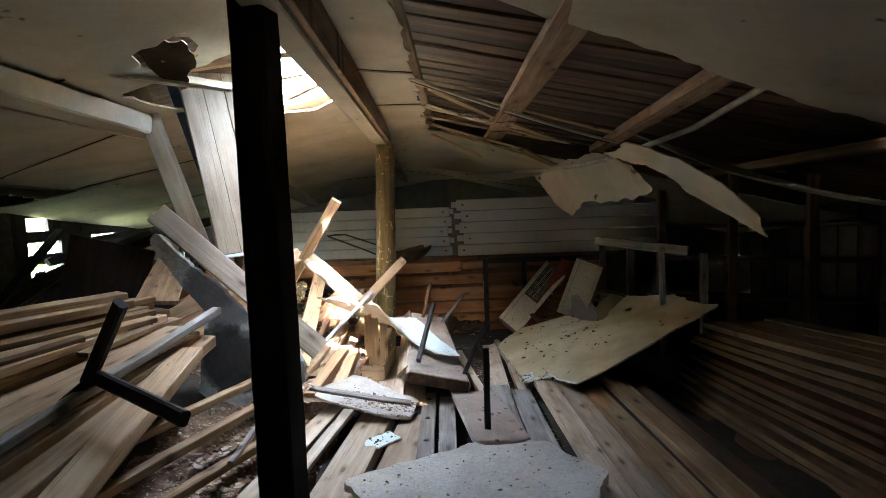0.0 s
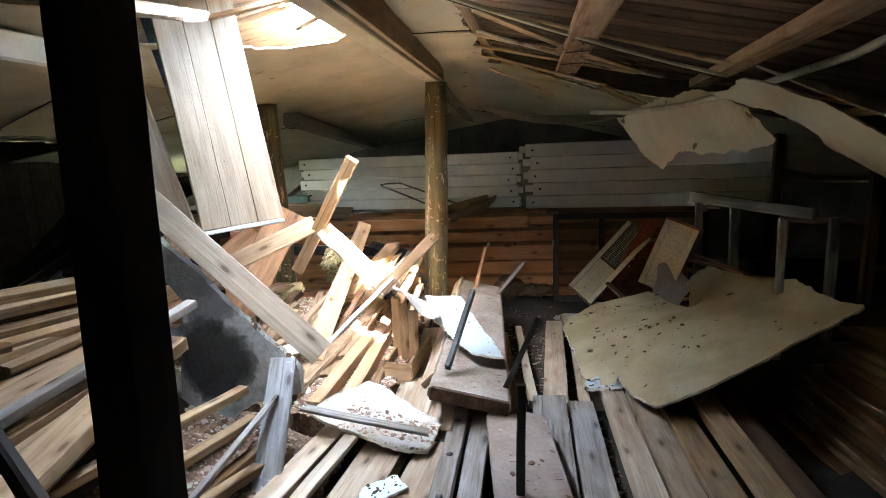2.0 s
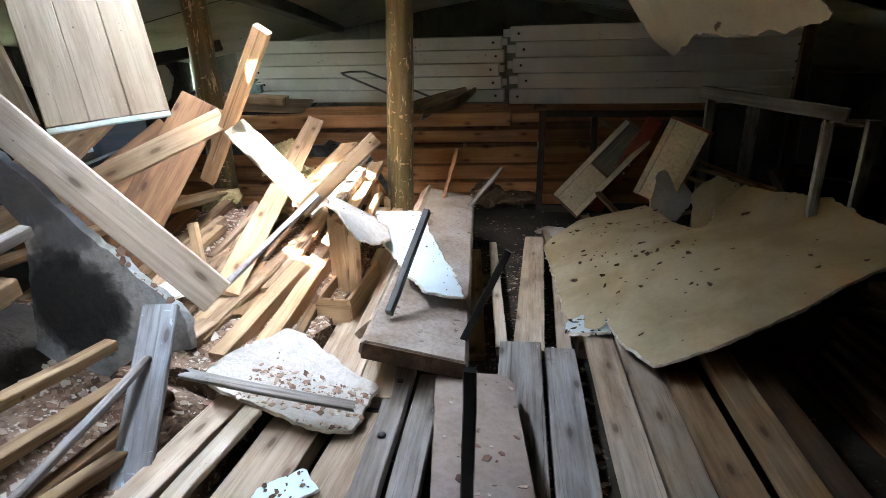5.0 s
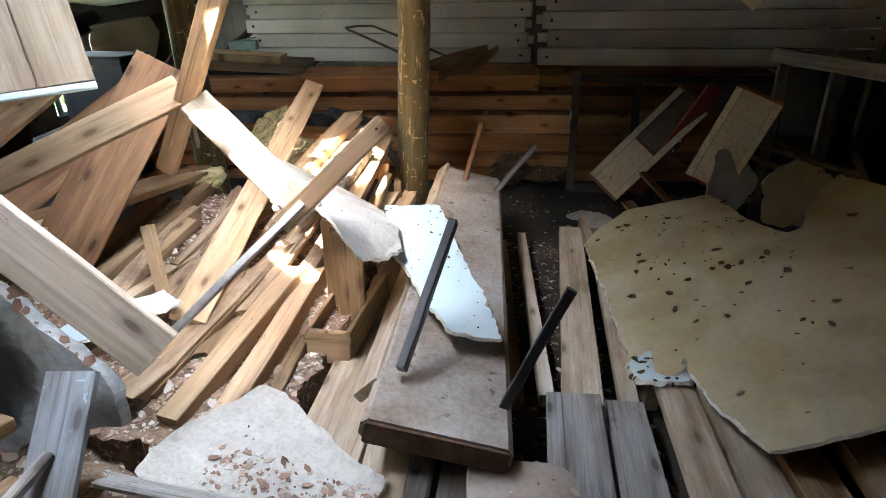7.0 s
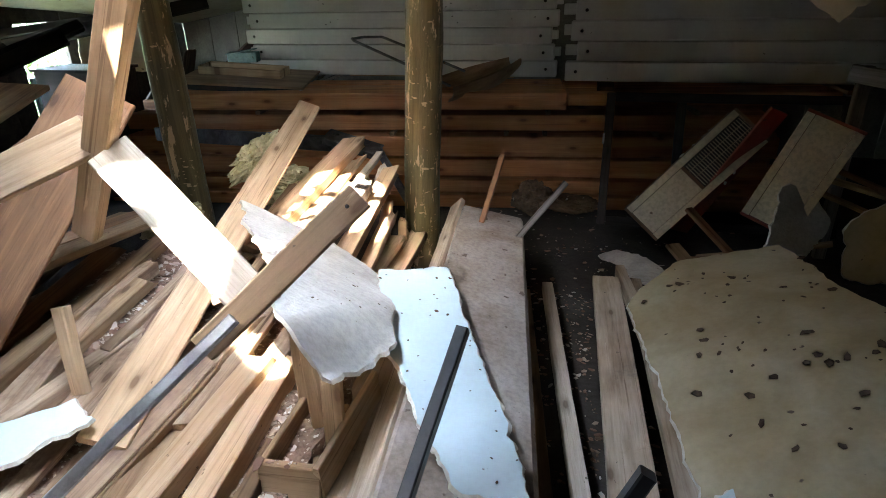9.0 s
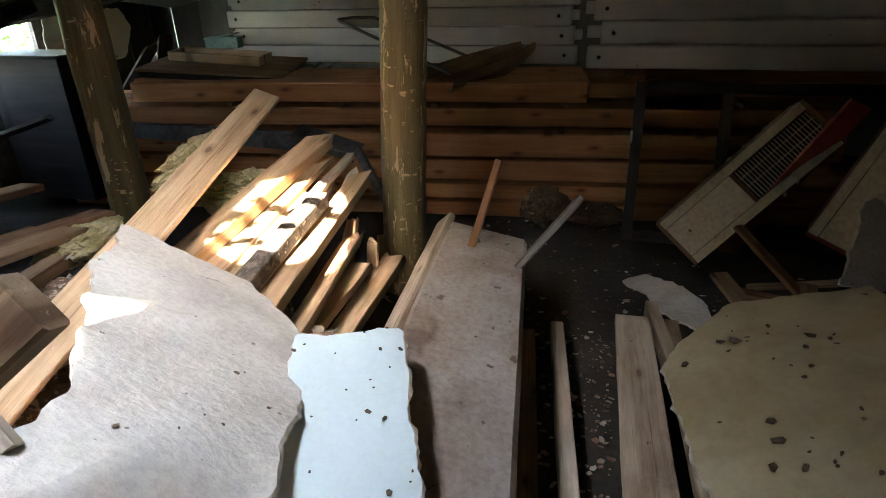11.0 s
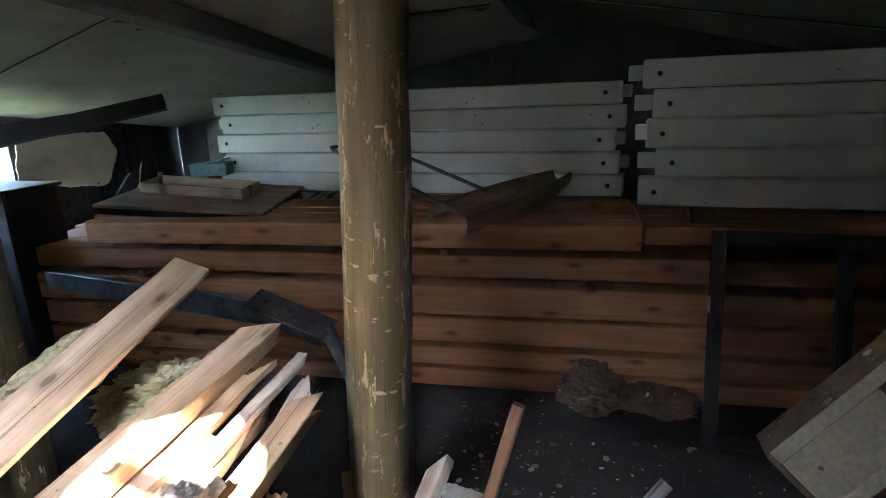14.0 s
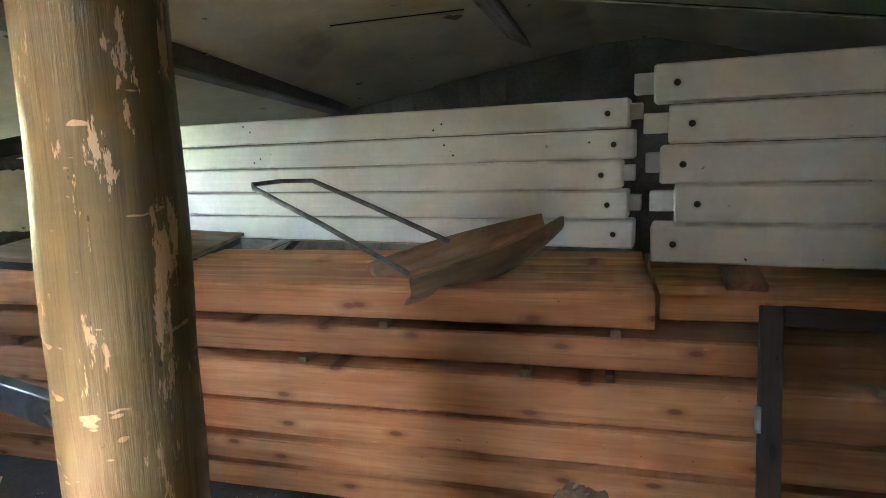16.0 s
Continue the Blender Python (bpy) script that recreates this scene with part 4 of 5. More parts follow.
# ---- boards underfoot ----
FLOOR = "loose boards underfoot"
# Planks lying in shade are given darker wood than their neighbours.
for a, b, w, t, mat, lab in (
    ((-0.19, 1.2, 0.41), (-0.13, 2.95, 0.43), 0.205, 0.08, PINE_DUSTY, "dusty pale plank lying on the rubble"),
    ((0.05, 1.2, 0.41), (0.12, 2.95, 0.41), 0.19, 0.08, PINE_DUSTY, "dusty pale plank with a knot"),
    ((-0.62, 1.4, 0.40), (-0.38, 3.15, 0.5), 0.12, 0.05, PINE_DUSTY, "dusty pale plank lying askew"),
    ((-0.42, 2.0, 0.42), (-0.28, 2.8, 0.53), 0.07, 0.03, PALE_WOOD, "short narrow pale plank"),
    ((0.3, 1.1, 0.44), (0.17, 3.25, 0.46), 0.09, 0.05, GREY_WOOD, "grey weathered plank studded with bolts"),
    ((0.42, 1.1, 0.43), (0.29, 3.2, 0.45), 0.1, 0.05, GREY_WOOD, "grey weathered plank beside the stool"),
    ((0.78, 1.2, 0.42), (0.62, 3.65, 0.38), 0.19, 0.04, GREY_WOOD, "cracked grey plank covered with dirt"),
    ((0.98, 1.2, 0.40), (0.8, 3.7, 0.33), 0.15, 0.04, GREY_WOOD, "cracked grey weathered plank"),
    ((1.2, 0.9, 0.48), (0.98, 3.85, 0.365), 0.13, 0.05, PINE_DUSTY, "long dusty pale floor plank"),
    ((1.36, 0.9, 0.48), (1.13, 3.8, 0.37), 0.14, 0.05, PINE_DUSTY, "long pale plank with nail heads"),
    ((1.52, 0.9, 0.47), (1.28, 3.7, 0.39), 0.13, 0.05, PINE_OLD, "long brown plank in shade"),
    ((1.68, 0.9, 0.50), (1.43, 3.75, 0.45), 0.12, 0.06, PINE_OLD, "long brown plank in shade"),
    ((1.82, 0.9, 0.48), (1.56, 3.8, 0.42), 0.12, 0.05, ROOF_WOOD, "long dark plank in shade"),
    ((0.66, 3.66, 0.33), (0.6, 5.75, 0.16), 0.15, 0.045, PINE_DUSTY, "dusty floor plank strewn with bark"),
    ((0.83, 3.7, 0.31), (0.76, 5.75, 0.16), 0.07, 0.05, PINE_DUSTY, "narrow pale floor batten"),
    ((0.53, 3.7, 0.31), (0.27, 5.68, 0.12), 0.06, 0.05, PALE_WOOD, "narrow pale floor batten"),
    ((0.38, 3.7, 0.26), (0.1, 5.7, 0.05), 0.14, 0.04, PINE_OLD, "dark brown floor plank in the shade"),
    ((0.92, 3.8, 0.29), (0.68, 5.85, 0.17), 0.05, 0.09, PINE_DUSTY, "pale floor joist set on edge"),
    ((-0.1, 3.0, 0.44), (-0.25, 4.6, 0.45), 0.22, 0.05, PINE_DUSTY, "broad dusty plank under the bench"),
    ((0.1, 3.0, 0.46), (-0.05, 4.4, 0.46), 0.14, 0.05, PINE_DUSTY, "dusty pale plank under the bench"),
    ((-0.4, 3.1, 0.42), (-0.52, 4.5, 0.42), 0.15, 0.05, PINE_DUSTY, "dusty pale plank in the heap"),
):
    plank("plank", a, b, w, t, mat, lab, group=FLOOR, twist=rng.uniform(-0.06, 0.06), bend=rng.uniform(-0.01, 0.01))
plank("upright_plank", (-0.52, 2.3, 0.26), (-0.645, 2.9, 0.87), 0.125, 0.03, SKY_BLUED_WOOD, "weathered plank with blue paint and skylight in its colour, propped upright", up=(0.2, -0.8, 0.5))
plank("thin_stick", (-0.62, 1.9, 0.62), (-0.62, 2.75, 0.74), 0.03, 0.025, GREY_WOOD, "thin grey stick lying across the rubble", "stick")

# mounds of crumbs that the boards lie in
for nm, poly, fn, sd in (("crumb_mound", [(-0.3, 3.05), (-0.28, 3.9), (-0.42, 4.85), (-1.0, 5.05), (-1.6, 4.6), (-1.75, 3.6), (-1.5, 3.0)], lambda x, y: 0.50 + 0.15 * min(max((-0.55 - x) / 1.0, 0), 1), 21.0),
                         ("crumb_mound", [(-0.42, 1.2), (-0.4, 2.95), (-0.9, 3.05), (-1.35, 2.8), (-1.3, 1.2)], lambda x, y: 0.40 + 0.22 * min(max((-0.55 - x) / 0.8, 0), 1), 22.0)):
    ob = world_sheet(nm, poly, lambda x, y, fn=fn: fn(x, y) + 0.05 * noise.noise(Vector((x * 3.5, y * 3.5, 1))) + 0.018 * noise.noise(Vector((x * 14, y * 14, 2))) + 0.008 * noise.noise(Vector((x * 40, y * 40, 3))), 0.12, CRUMBS, CRUMBS, "brown wood crumbs heaped between the boards", "rubble", jag=0.05, step=0.022, seed=sd)
    ob["kind"] = "stuff"

# block end of a short timber
blk = thing("timber_box", "open box end of pale sawn boards in the heap", "box", (-0.29, 3.6, 0.445))
part("front_board", box_mesh("front_board", -0.088, 0.088, 0.0, 0.028, 0.0, 0.13, PINE, 0.004), blk, pose(0, 0, 0, -8, 4, 8))
bar("side_board", (0.082, 0.03, 0.075), (0.115, 0.42, 0.12), 0.02, 0.12, PINE, blk)
bar("side_board", (-0.082, 0.03, 0.065), (-0.09, 0.4, 0.08), 0.02, 0.11, PINE_OLD, blk)
bar("bottom_board", (0, 0.03, 0.012), (0.01, 0.4, 0.03), 0.15, 0.018, PINE_OLD, blk)
for a, b in (((-0.3, 3.86, 0.5), (-0.3, 3.84, 0.9)), ((-0.23, 3.8, 0.5), (-0.22, 3.8, 0.86)), ((-0.37, 3.92, 0.5), (-0.36, 3.9, 0.92))):
    plank("upright_board", a, b, 0.06, 0.03, PINE, "short upright board under the curled sheet", up=(0.2, -1, 0), broken=(0, 0.03))

# ---- pile of pale planks along the bank ----
PILE = "pale planks on the bank"
for layer in range(3):
    for i in range(12):
        k = i + 0.33 * layer
        far = (-1.08 - 0.05 * k + rng.uniform(-0.02, 0.02), 2.55 + 0.04 * k + rng.uniform(-0.2, 0.15), 0.98 + 0.026 * k - 0.06 * layer + rng.uniform(-0.012, 0.012))
        near = (-0.86 - 0.235 * k + rng.uniform(-0.1, 0.1), 0.75 + rng.uniform(-0.3, 0.5), 0.72 + 0.04 * k - 0.06 * layer + rng.uniform(-0.012, 0.012))
        plank("plank", near, far, rng.choice((0.09, 0.12, 0.15, 0.2)), rng.uniform(0.03, 0.07), PINE if rng.random() < 0.75 else PINE_OLD,
              "long pale sawn plank in a loose pile" if rng.random() < 0.6 else "long pale plank with bark scraps", group=PILE, twist=rng.uniform(-0.15, 0.15))
for a, b in (((-0.95, 1.3, 0.72), (-0.75, 2.75, 0.62)), ((-0.9, 1.2, 0.6), (-0.6, 2.6, 0.5)), ((-1.05, 1.5, 0.8), (-0.85, 2.85, 0.72)), ((-0.85, 2.0, 0.45), (-0.7, 2.9, 0.48))):
    plank("plank", a, b, 0.06, 0.04, PINE_OLD, "narrow brown batten among wood crumbs", group=PILE)

for a, b in (((-1.75, 1.9, 1.09), (-1.55, 2.3, 1.13)), ((-2.1, 1.75, 1.14), (-1.9, 2.05, 1.17)), ((-1.5, 2.2, 1.06), (-1.36, 2.6, 1.12)), ((-1.25, 1.6, 0.92), (-1.2, 2.0, 0.97))):
    plank("short_board", a, b, 0.09, 0.03, PINE_OLD, "short dark-ended board lying on the pile", group=PILE, broken=(0.01, 0.03))
plank("grey_batten", (-1.25, 1.35, 0.93), (-1.08, 2.85, 1.16), 0.06, 0.04, GREY_WOOD, "grey batten lying across the pale planks", "batten", group=PILE)

# overturned chair frame
ch = thing("chair_frame", "dark bent legs of an overturned chair on the planks", "chair", (-1.198, 1.836, 1.063))
c0 = Vector((-1.198, 1.836, 1.063))
for a, b in (((-0.962, 1.727, 1.398), (-1.22, 1.836, 1.03)), ((-1.2, 1.836, 1.07), (-0.6, 1.5, 0.98)), ((-1.189, 1.827, 1.054), (-1.26, 1.8, 0.88)), ((-1.2, 1.8, 1.02), (-1.42, 1.55, 0.8))):
    bar("leg", Vector(a) - c0, Vector(b) - c0, 0.062, 0.045, DARK_WOOD, ch, up=(0, -1, 0.3), chamfer=0.01)

# ---- stack of boards ----
u = Vector((0.155, -1.0, 0)).normalized()
side = Vector((-u.y, u.x, 0))
for k in range(12):
    rise = 0.018 * k
    for d in range(4):
        far = Vector((1.97, 3.8, 0.27 + 0.044 * k)) + side * (0.03 * k + 0.165 * d + rng.uniform(-0.035, 0.02)) + u * rng.uniform(-0.12, 0.08)
        near = far + u * rng.uniform(2.6, 3.2) + side * rng.uniform(-0.05, 0.05) + Vector((0, 0, rise + rng.uniform(-0.006, 0.006)))
        plank("stacked_board", far, near, rng.choice((0.14, 0.155, 0.165)), 0.039, PINE_OLD if rng.random() < 0.85 else PINE_RED, "old brown board in a tall stack", group="stack of old boards", bend=rng.uniform(-0.008, 0.008), twist=rng.uniform(-0.03, 0.03))

# ---- log stacks at the back ----
TIMB = "squared timbers in the stack"
ROWS = ((-0.12, 0.017), (0.028, 0.167), (0.178, 0.357), (0.367, 0.567), (0.587, 0.744), (0.770, 0.935))
ACROSS = Vector((1, 0.125, 0)).normalized()
BACK = Vector((-ACROSS.y, ACROSS.x, 0))


def stack_place(along_it, deep, z):
    p = Vector((0.1, 7.605, 0)) + ACROSS * along_it + BACK * deep
    return (p.x, p.y, z)


for row, (lo, hi) in enumerate(ROWS):
    for d in range(5):
        s0 = -4.1 + rng.uniform(-0.1, 0.12) + (0.75 if row == 5 else 0.0)
        s1 = 0.14 if row == 5 else rng.uniform(1.5, 2.2)
        deep = 0.08 + d * 0.163 + (rng.uniform(-0.02, 0.02) if d == 0 else 0)
        plank("timber", stack_place(s0, deep, (lo + hi) / 2), stack_place(s1, deep, (lo + hi) / 2), 0.155, hi - lo - 0.022, TIMBER, "squared orange pine timber with knots, stacked", "timber", group=TIMB, chamfer=0.008, bend=rng.uniform(-0.006, 0.006), twist=rng.uniform(-0.02, 0.02))
    if row == 5:
        for d in range(5):
            plank("timber", stack_place(0.16, 0.1 + d * 0.163, 0.86), stack_place(2.3, 0.1 + d * 0.163, 0.87), 0.155, 0.1, TIMBER, "squared brown pine timber, stacked", "timber", group=TIMB, chamfer=0.008)
for s, z in ((-3.0, 0.577), (-2.55, 0.757), (-1.35, 0.577), (-0.95, 0.757), (-0.35, 0.577), (0.0, 0.757), (0.9, 0.577), (1.2, 0.757), (-0.02, 0.577)):
    plank("spacer", stack_place(s, -0.015, z), stack_place(s, 0.8, z), 0.04, 0.034, PINE_OLD, "small wooden spacer between timbers", "spacer", group="spacers in the stack")


def notched_log(x0, x1, y, z, h, depth, label, group, left, right):
    """A planed white log with a stepped notch at its ends and bolt holes."""
    lg = thing("white_log", label, "log", (x0, y, z), group)
    part("body", box_mesh("body", 0, x1 - x0, 0, depth, 0.003, h - 0.004, WHITE_LOG, 0.009), lg)
    for at, sgn, on in ((0.0, -1, left), (x1 - x0, 1, right)):
        if on:
            a, b = sorted((at + sgn * 0.0005, at + sgn * on))
            part("tenon", box_mesh("tenon", a, b, depth * 0.25, depth * 0.75, h * 0.28, h * 0.8, WHITE_LOG, 0.004), lg)
    hole = tube_mesh("bolt_hole", [(0, -0.0015, 0), (0, 0.004, 0)], 0.014, BLACK, 12)
    for hx, hz in ((0.09, 0.5), (x1 - x0 - 0.1, 0.5)):
        part("bolt_hole", hole, lg, pose(hx, 0, h * hz), "dark bolt hole")
    return lg


LOGS_A, LOGS_B = "white logs in the longer stack", "white logs in the nearer stack"
for k in range(5):
    lg = notched_log(-3.11 + (0.06 if k % 2 else 0), 0.07 + (0.03 if k in (0, 3) else -0.03 if k == 2 else 0), 8.4, 0.935 + k * 0.15, 0.15, 0.15, "white painted log with bolt holes, stacked on the timbers", LOGS_A, 0.05 if k % 2 else 0.0, 0.0 if k in (0, 3) else 0.06)
    if k > 2:
        for hx in (0.85, 0.9, 2.15, 2.2):
            part("screw", tube_mesh("screw", [(0, -0.001, 0), (0, 0.004, 0)], 0.006, BLACK, 8), lg, pose(hx, 0, 0.03 + 0.1 * rng.random()))
for k in range(5):
    notched_log(0.2 + (0.0, 0.09, 0.03, 0.06, 0.0)[k], 3.2, 8.0 if k else 7.96, 0.965 + k * 0.165, 0.165, 0.16, "thick white painted log with chipped edges, stacked", LOGS_B, (0.0, 0.1, 0.06, 0.1, 0.08)[k], 0.0)
for x in (0.55, 2.4):
    plank("spacer", (x, 7.7, 0.945), (x, 8.3, 0.945), 0.14, 0.03, PINE_RED, "dark wooden bearer under the white logs", "spacer")
plank("spacer", (-2.0, 8.45, 0.93), (-0.3, 8.45, 0.93), 0.06, 0.01, PINE_OLD, "thin bearer under the white logs", "spacer")

# dark framed pane leaning on the stack
fr = thing("framed_pane", "dark framed window pane leaning against the timber stack", "window", m=Matrix(((1, 0, 0.0, 1.41), (0.0, 0.28, -0.96, 7.23), (0, 0.96, 0.28, 0.48), (0, 0, 0, 1))))
for a, b in (((-0.82, -0.51, 0), (-0.82, 0.51, 0)), ((0.82, -0.51, 0), (0.82, 0.51, 0)), ((-0.785, 0.48, 0), (0.785, 0.48, 0)), ((-0.785, -0.48, 0), (0.785, -0.48, 0)), ((-0.3, -0.445, 0), (-0.3, 0.445, 0))):
    bar("frame_bar", a, b, 0.065, 0.04, DARK_WOOD, fr, up=(0, 0, 1))
for x0, x1 in ((-0.785, -0.335), (-0.265, 0.785)):
    g = part("pane", box_mesh("pane", x0, x1, -0.445, 0.445, -0.003, 0.003, LEAD, 0), fr)
    g.visible_shadow = False
part("hinge", box_mesh("hinge", -0.86, -0.845, 0.12, 0.2, -0.01, 0.03, BRIGHT_STEEL, 0.002), fr, label="bright steel hinge")

# ---- wooden scoop with a wire handle ----
sc = thing("scoop", "old wooden scoop with a bent iron handle on the timber stack", "scoop", m=along((-0.8, 7.58, 0.99), (-0.31, 8.2, 1.12), (0, 0, 1))[0])


def trough_mesh(length, w, h):
    verts, faces = [], []
    n, q = 14, 12
    for shell, s in ((0, 1.0), (1, 0.9)):
        for i in range(n + 1):
            v = i / n
            x = (v - 0.5) * length
            ww = w * (0.5 + 0.1 * math.sin(v * math.pi) - 0.30 * v * v) * s
            dd = h * (0.75 + 0.45 * math.sin(v * 2.6) - 0.55 * v) * s
            for j in range(q + 1):
                a = math.pi * j / q
                verts.append((x * (1 if shell == 0 else 0.97), -ww * math.cos(a), -dd * math.sin(a) ** 0.7 + (0.004 if shell else 0)))
    m = (n + 1) * (q + 1)
    for shell in (0, 1):
        for i in range(n):
            for j in range(q):
                a = shell * m + i * (q + 1) + j
                fc = (a, a + 1, a + q + 2, a + q + 1)
                faces.append(fc if shell else fc[::-1])
    for i in range(n):
        for j in (0, q):
            a = i * (q + 1) + j
            faces.append((a, a + q + 1, a + q + 1 + m, a + m))
    for i in (0, n):
        for j in range(q):
            a = i * (q + 1) + j
            faces.append((a, a + 1, a + 1 + m, a + m))
    return mesh_of("bowl", verts, faces, LEAF_WOOD)


part("bowl", trough_mesh(0.92, 0.42, 0.2), sc)
inv = sc.matrix_world.inverted()
hp = [(-0.72, 7.5, 0.98), (-0.85, 7.53, 1.03), (-1.2, 7.6, 1.17), (-1.62, 7.68, 1.325), (-1.66, 7.72, 1.34), (-1.6, 7.86, 1.345), (-1.45, 7.93, 1.34), (-1.1, 7.88, 1.22), (-0.66, 7.82, 1.06)]
part("handle", tube_mesh("handle", [inv @ Vector(p) for p in hp], 0.012, STEEL, 8), sc, label="bent dark iron wire handle")

# ---- table leaf and box on the stack ----
tb = thing("table_leaf", "brown table leaf with dark edges lying on the timbers", "tabletop", m=pose(-2.72, 7.8, 0.98, 3, 4, 14))
part("top", box_mesh("top", -0.62, 0.55, -0.42, 0.42, 0.0, 0.022, LEAF_WOOD, 0.004), tb)
part("edge_rail", box_mesh("edge_rail", -0.6, 0.53, -0.40, -0.37, -0.05, -0.002, BLACK, 0.003), tb, label="black edge rail")
part("edge_rail", box_mesh("edge_rail", 0.50, 0.53, -0.366, 0.40, -0.05, -0.002, BLACK, 0.003), tb, label="black edge rail")
part("bracket", box_mesh("bracket", 0.515, 0.54, -0.425, -0.402, -0.06, 0.0, BRIGHT_STEEL, 0.002), tb, label="bright corner bracket")
tray = thing("wooden_tray", "shallow open wooden box on the table leaf", "box", m=pose(-2.85, 7.85, 1.012, 3, 4, 9))
for x0, x1, y0, y1 in ((-0.4, 0.4, -0.14, -0.122), (-0.4, 0.4, 0.122, 0.14), (-0.4, -0.382, -0.12, 0.12), (0.382, 0.4, -0.12, 0.12)):
    part("side_board", box_mesh("side_board", x0, x1, y0, y1, 0, 0.075, PINE, 0.003), tray)
part("bottom_board", box_mesh("bottom_board", -0.38, 0.38, -0.12, 0.12, 0.001, 0.012, PINE_OLD, 0.002), tray)

# ---- cabinets and shelves ----
def cabinet(name, m, w, l, d, label, grille, side_mat):
    """A fallen cupboard: x across its front, y up its height, z out of its front."""
    cb = thing(name, label, "cabinet", m=m)
    for nm, x0, x1, y0, y1 in (("side_panel", -w / 2, -w / 2 + 0.018, 0, l), ("side_panel", w / 2 - 0.018, w / 2, 0, l), ("top_panel", -w / 2 + 0.019, w / 2 - 0.019, l - 0.018, l), ("bottom_panel", -w / 2 + 0.019, w / 2 - 0.019, 0, 0.018)):
        part(nm, box_mesh(nm, x0, x1, y0, y1, -d, 0, side_mat, 0.003), cb)
    part("back_panel", box_mesh("back_panel", -w / 2 + 0.019, w / 2 - 0.019, 0.019, l - 0.019, -d + 0.001, -d + 0.008, side_mat, 0), cb)
    split = l * 0.47 if grille else l - 0.002
    inner = w / 2 - 0.05
    dr = part("door", box_mesh("door", -inner + 0.002, inner - 0.002, 0.022, split, 0.001, 0.016, CABINET, 0.003), cb, label="cream painted door")
    # Black strip paints the shadow in the gap between door and stile.
    part("door_edge", box_mesh("door_edge", -inner - 0.001, -inner + 0.0015, 0.022, split, 0.0, 0.012, BLACK, 0), dr, label="black strip painted for the shadow gap beside the door")
    for x0, x1 in ((-w / 2 + 0.001, -inner - 0.0015), (inner, w / 2 - 0.001)):
        part("stile", box_mesh("stile", x0, x1, 0.019, l - 0.019, 0.002, 0.022, CABINET, 0.003), cb, label="cream face strip")
    for y0, y1 in ((0.0, 0.018), (l - 0.018, l)):
        part("end_strip", box_mesh("end_strip", -w / 2, w / 2, y0, y1, 0.001, 0.024, side_mat, 0.002), cb, label="brown edge strip")
    if grille:
        part("cross_rail", box_mesh("cross_rail", -inner + 0.001, inner - 0.001, split + 0.003, split + 0.022, 0.002, 0.02, CABINET_SIDE, 0.002), cb, label="brown rail under the vent")
        # Black sheet stands for the shade inside the cupboard behind the slats.
        part("recess", box_mesh("recess", -inner + 0.001, inner - 0.001, split + 0.023, l - 0.02, -0.03, -0.02, BLACK, 0), cb)
        slat = box_mesh("slat", -inner + 0.01, inner - 0.01, -0.0016, 0.0016, 0.004, 0.01, CABINET, 0)
        n = 24
        for i in range(n):
            part("slat", slat, cb, pose(0, split + 0.035 + i * (l - split - 0.07) / (n - 1), 0))
        for x in (-inner * 0.45, inner * 0.1):
            part("slat_rod", box_mesh("slat_rod", x - 0.002, x + 0.002, split + 0.025, l - 0.022, -0.002, 0.0035, CABINET, 0), cb)
    return cb


def basis(x, y, at):
    x = Vector(x).normalized()
    y = Vector(y)
    y = (y - x * y.dot(x)).normalized()
    m = Matrix((x, y, x.cross(y))).transposed().to_4x4()
    m.translation = at
    return m


cabinet("vented_cabinet", basis((0.74, -0.25, -0.62), (0.648, 0.197, 0.729), (0.835, 6.54, 0.21)), 0.3, 0.95, 0.32, "cream cupboard with a slatted vent, toppled on its corner", True, CABINET_SIDE)
cabinet("red_sided_cabinet", basis((0.86, -0.35, -0.33), (0.36, 0.05, 0.9), (1.56, 6.35, 0.33)), 0.33, 0.72, 0.3, "cream cupboard with a red side, tipped over", False, RED_PAINT)
plank("red_board", (1.12, 6.72, 0.12), (1.58, 6.62, 1.0), 0.16, 0.02, RED_PAINT, "red painted board with white hardware between the cupboards", up=(0.6, -0.8, 0.1))
clip = box_mesh("clip", -0.012, 0.012, -0.006, 0.006, 0.0, 0.014, WHITE_LOG, 0.002)
red = [o for o in scene.objects if o.name.startswith("red_board")][0]
for x in (-0.05, 0.04):
    part("clip", clip, red, pose(x, -0.03, 0.0105, 0, 0, 30), "white hardware clip")
    part("clip", clip, red, pose(x, 0.02, 0.0105, 0, 0, -20), "white hardware clip")
SH = "broken shelf slats"
for a, b, w in (((1.88, 6.6, 0.68), (2.7, 6.0, 0.42), 0.05), ((1.84, 6.4, 0.55), (2.6, 5.9, 0.33), 0.05), ((1.86, 6.5, 0.62), (2.5, 6.2, 0.5), 0.08), ((1.13, 6.54, 0.35), (1.5, 6.1, 0.06), 0.06), ((1.0, 6.15, 0.24), (1.18, 5.7, 0.16), 0.09), ((1.1, 6.2, 0.13), (1.5, 5.95, 0.2), 0.08), ((1.42, 6.2, 0.2), (1.3, 5.7, 0.24), 0.07), ((1.2, 6.4, 0.06), (1.9, 6.2, 0.3), 0.05), ((2.0, 5.9, 0.3), (2.6, 5.6, 0.3), 0.06), ((1.9, 6.0, 0.45), (2.3, 5.5, 0.25), 0.04)):
    plank("broken_batten", a, b, w, 0.025, PINE_RED if rng.random() < 0.5 else PINE_OLD, "broken brown shelf slat in a heap", "slat", group=SH)
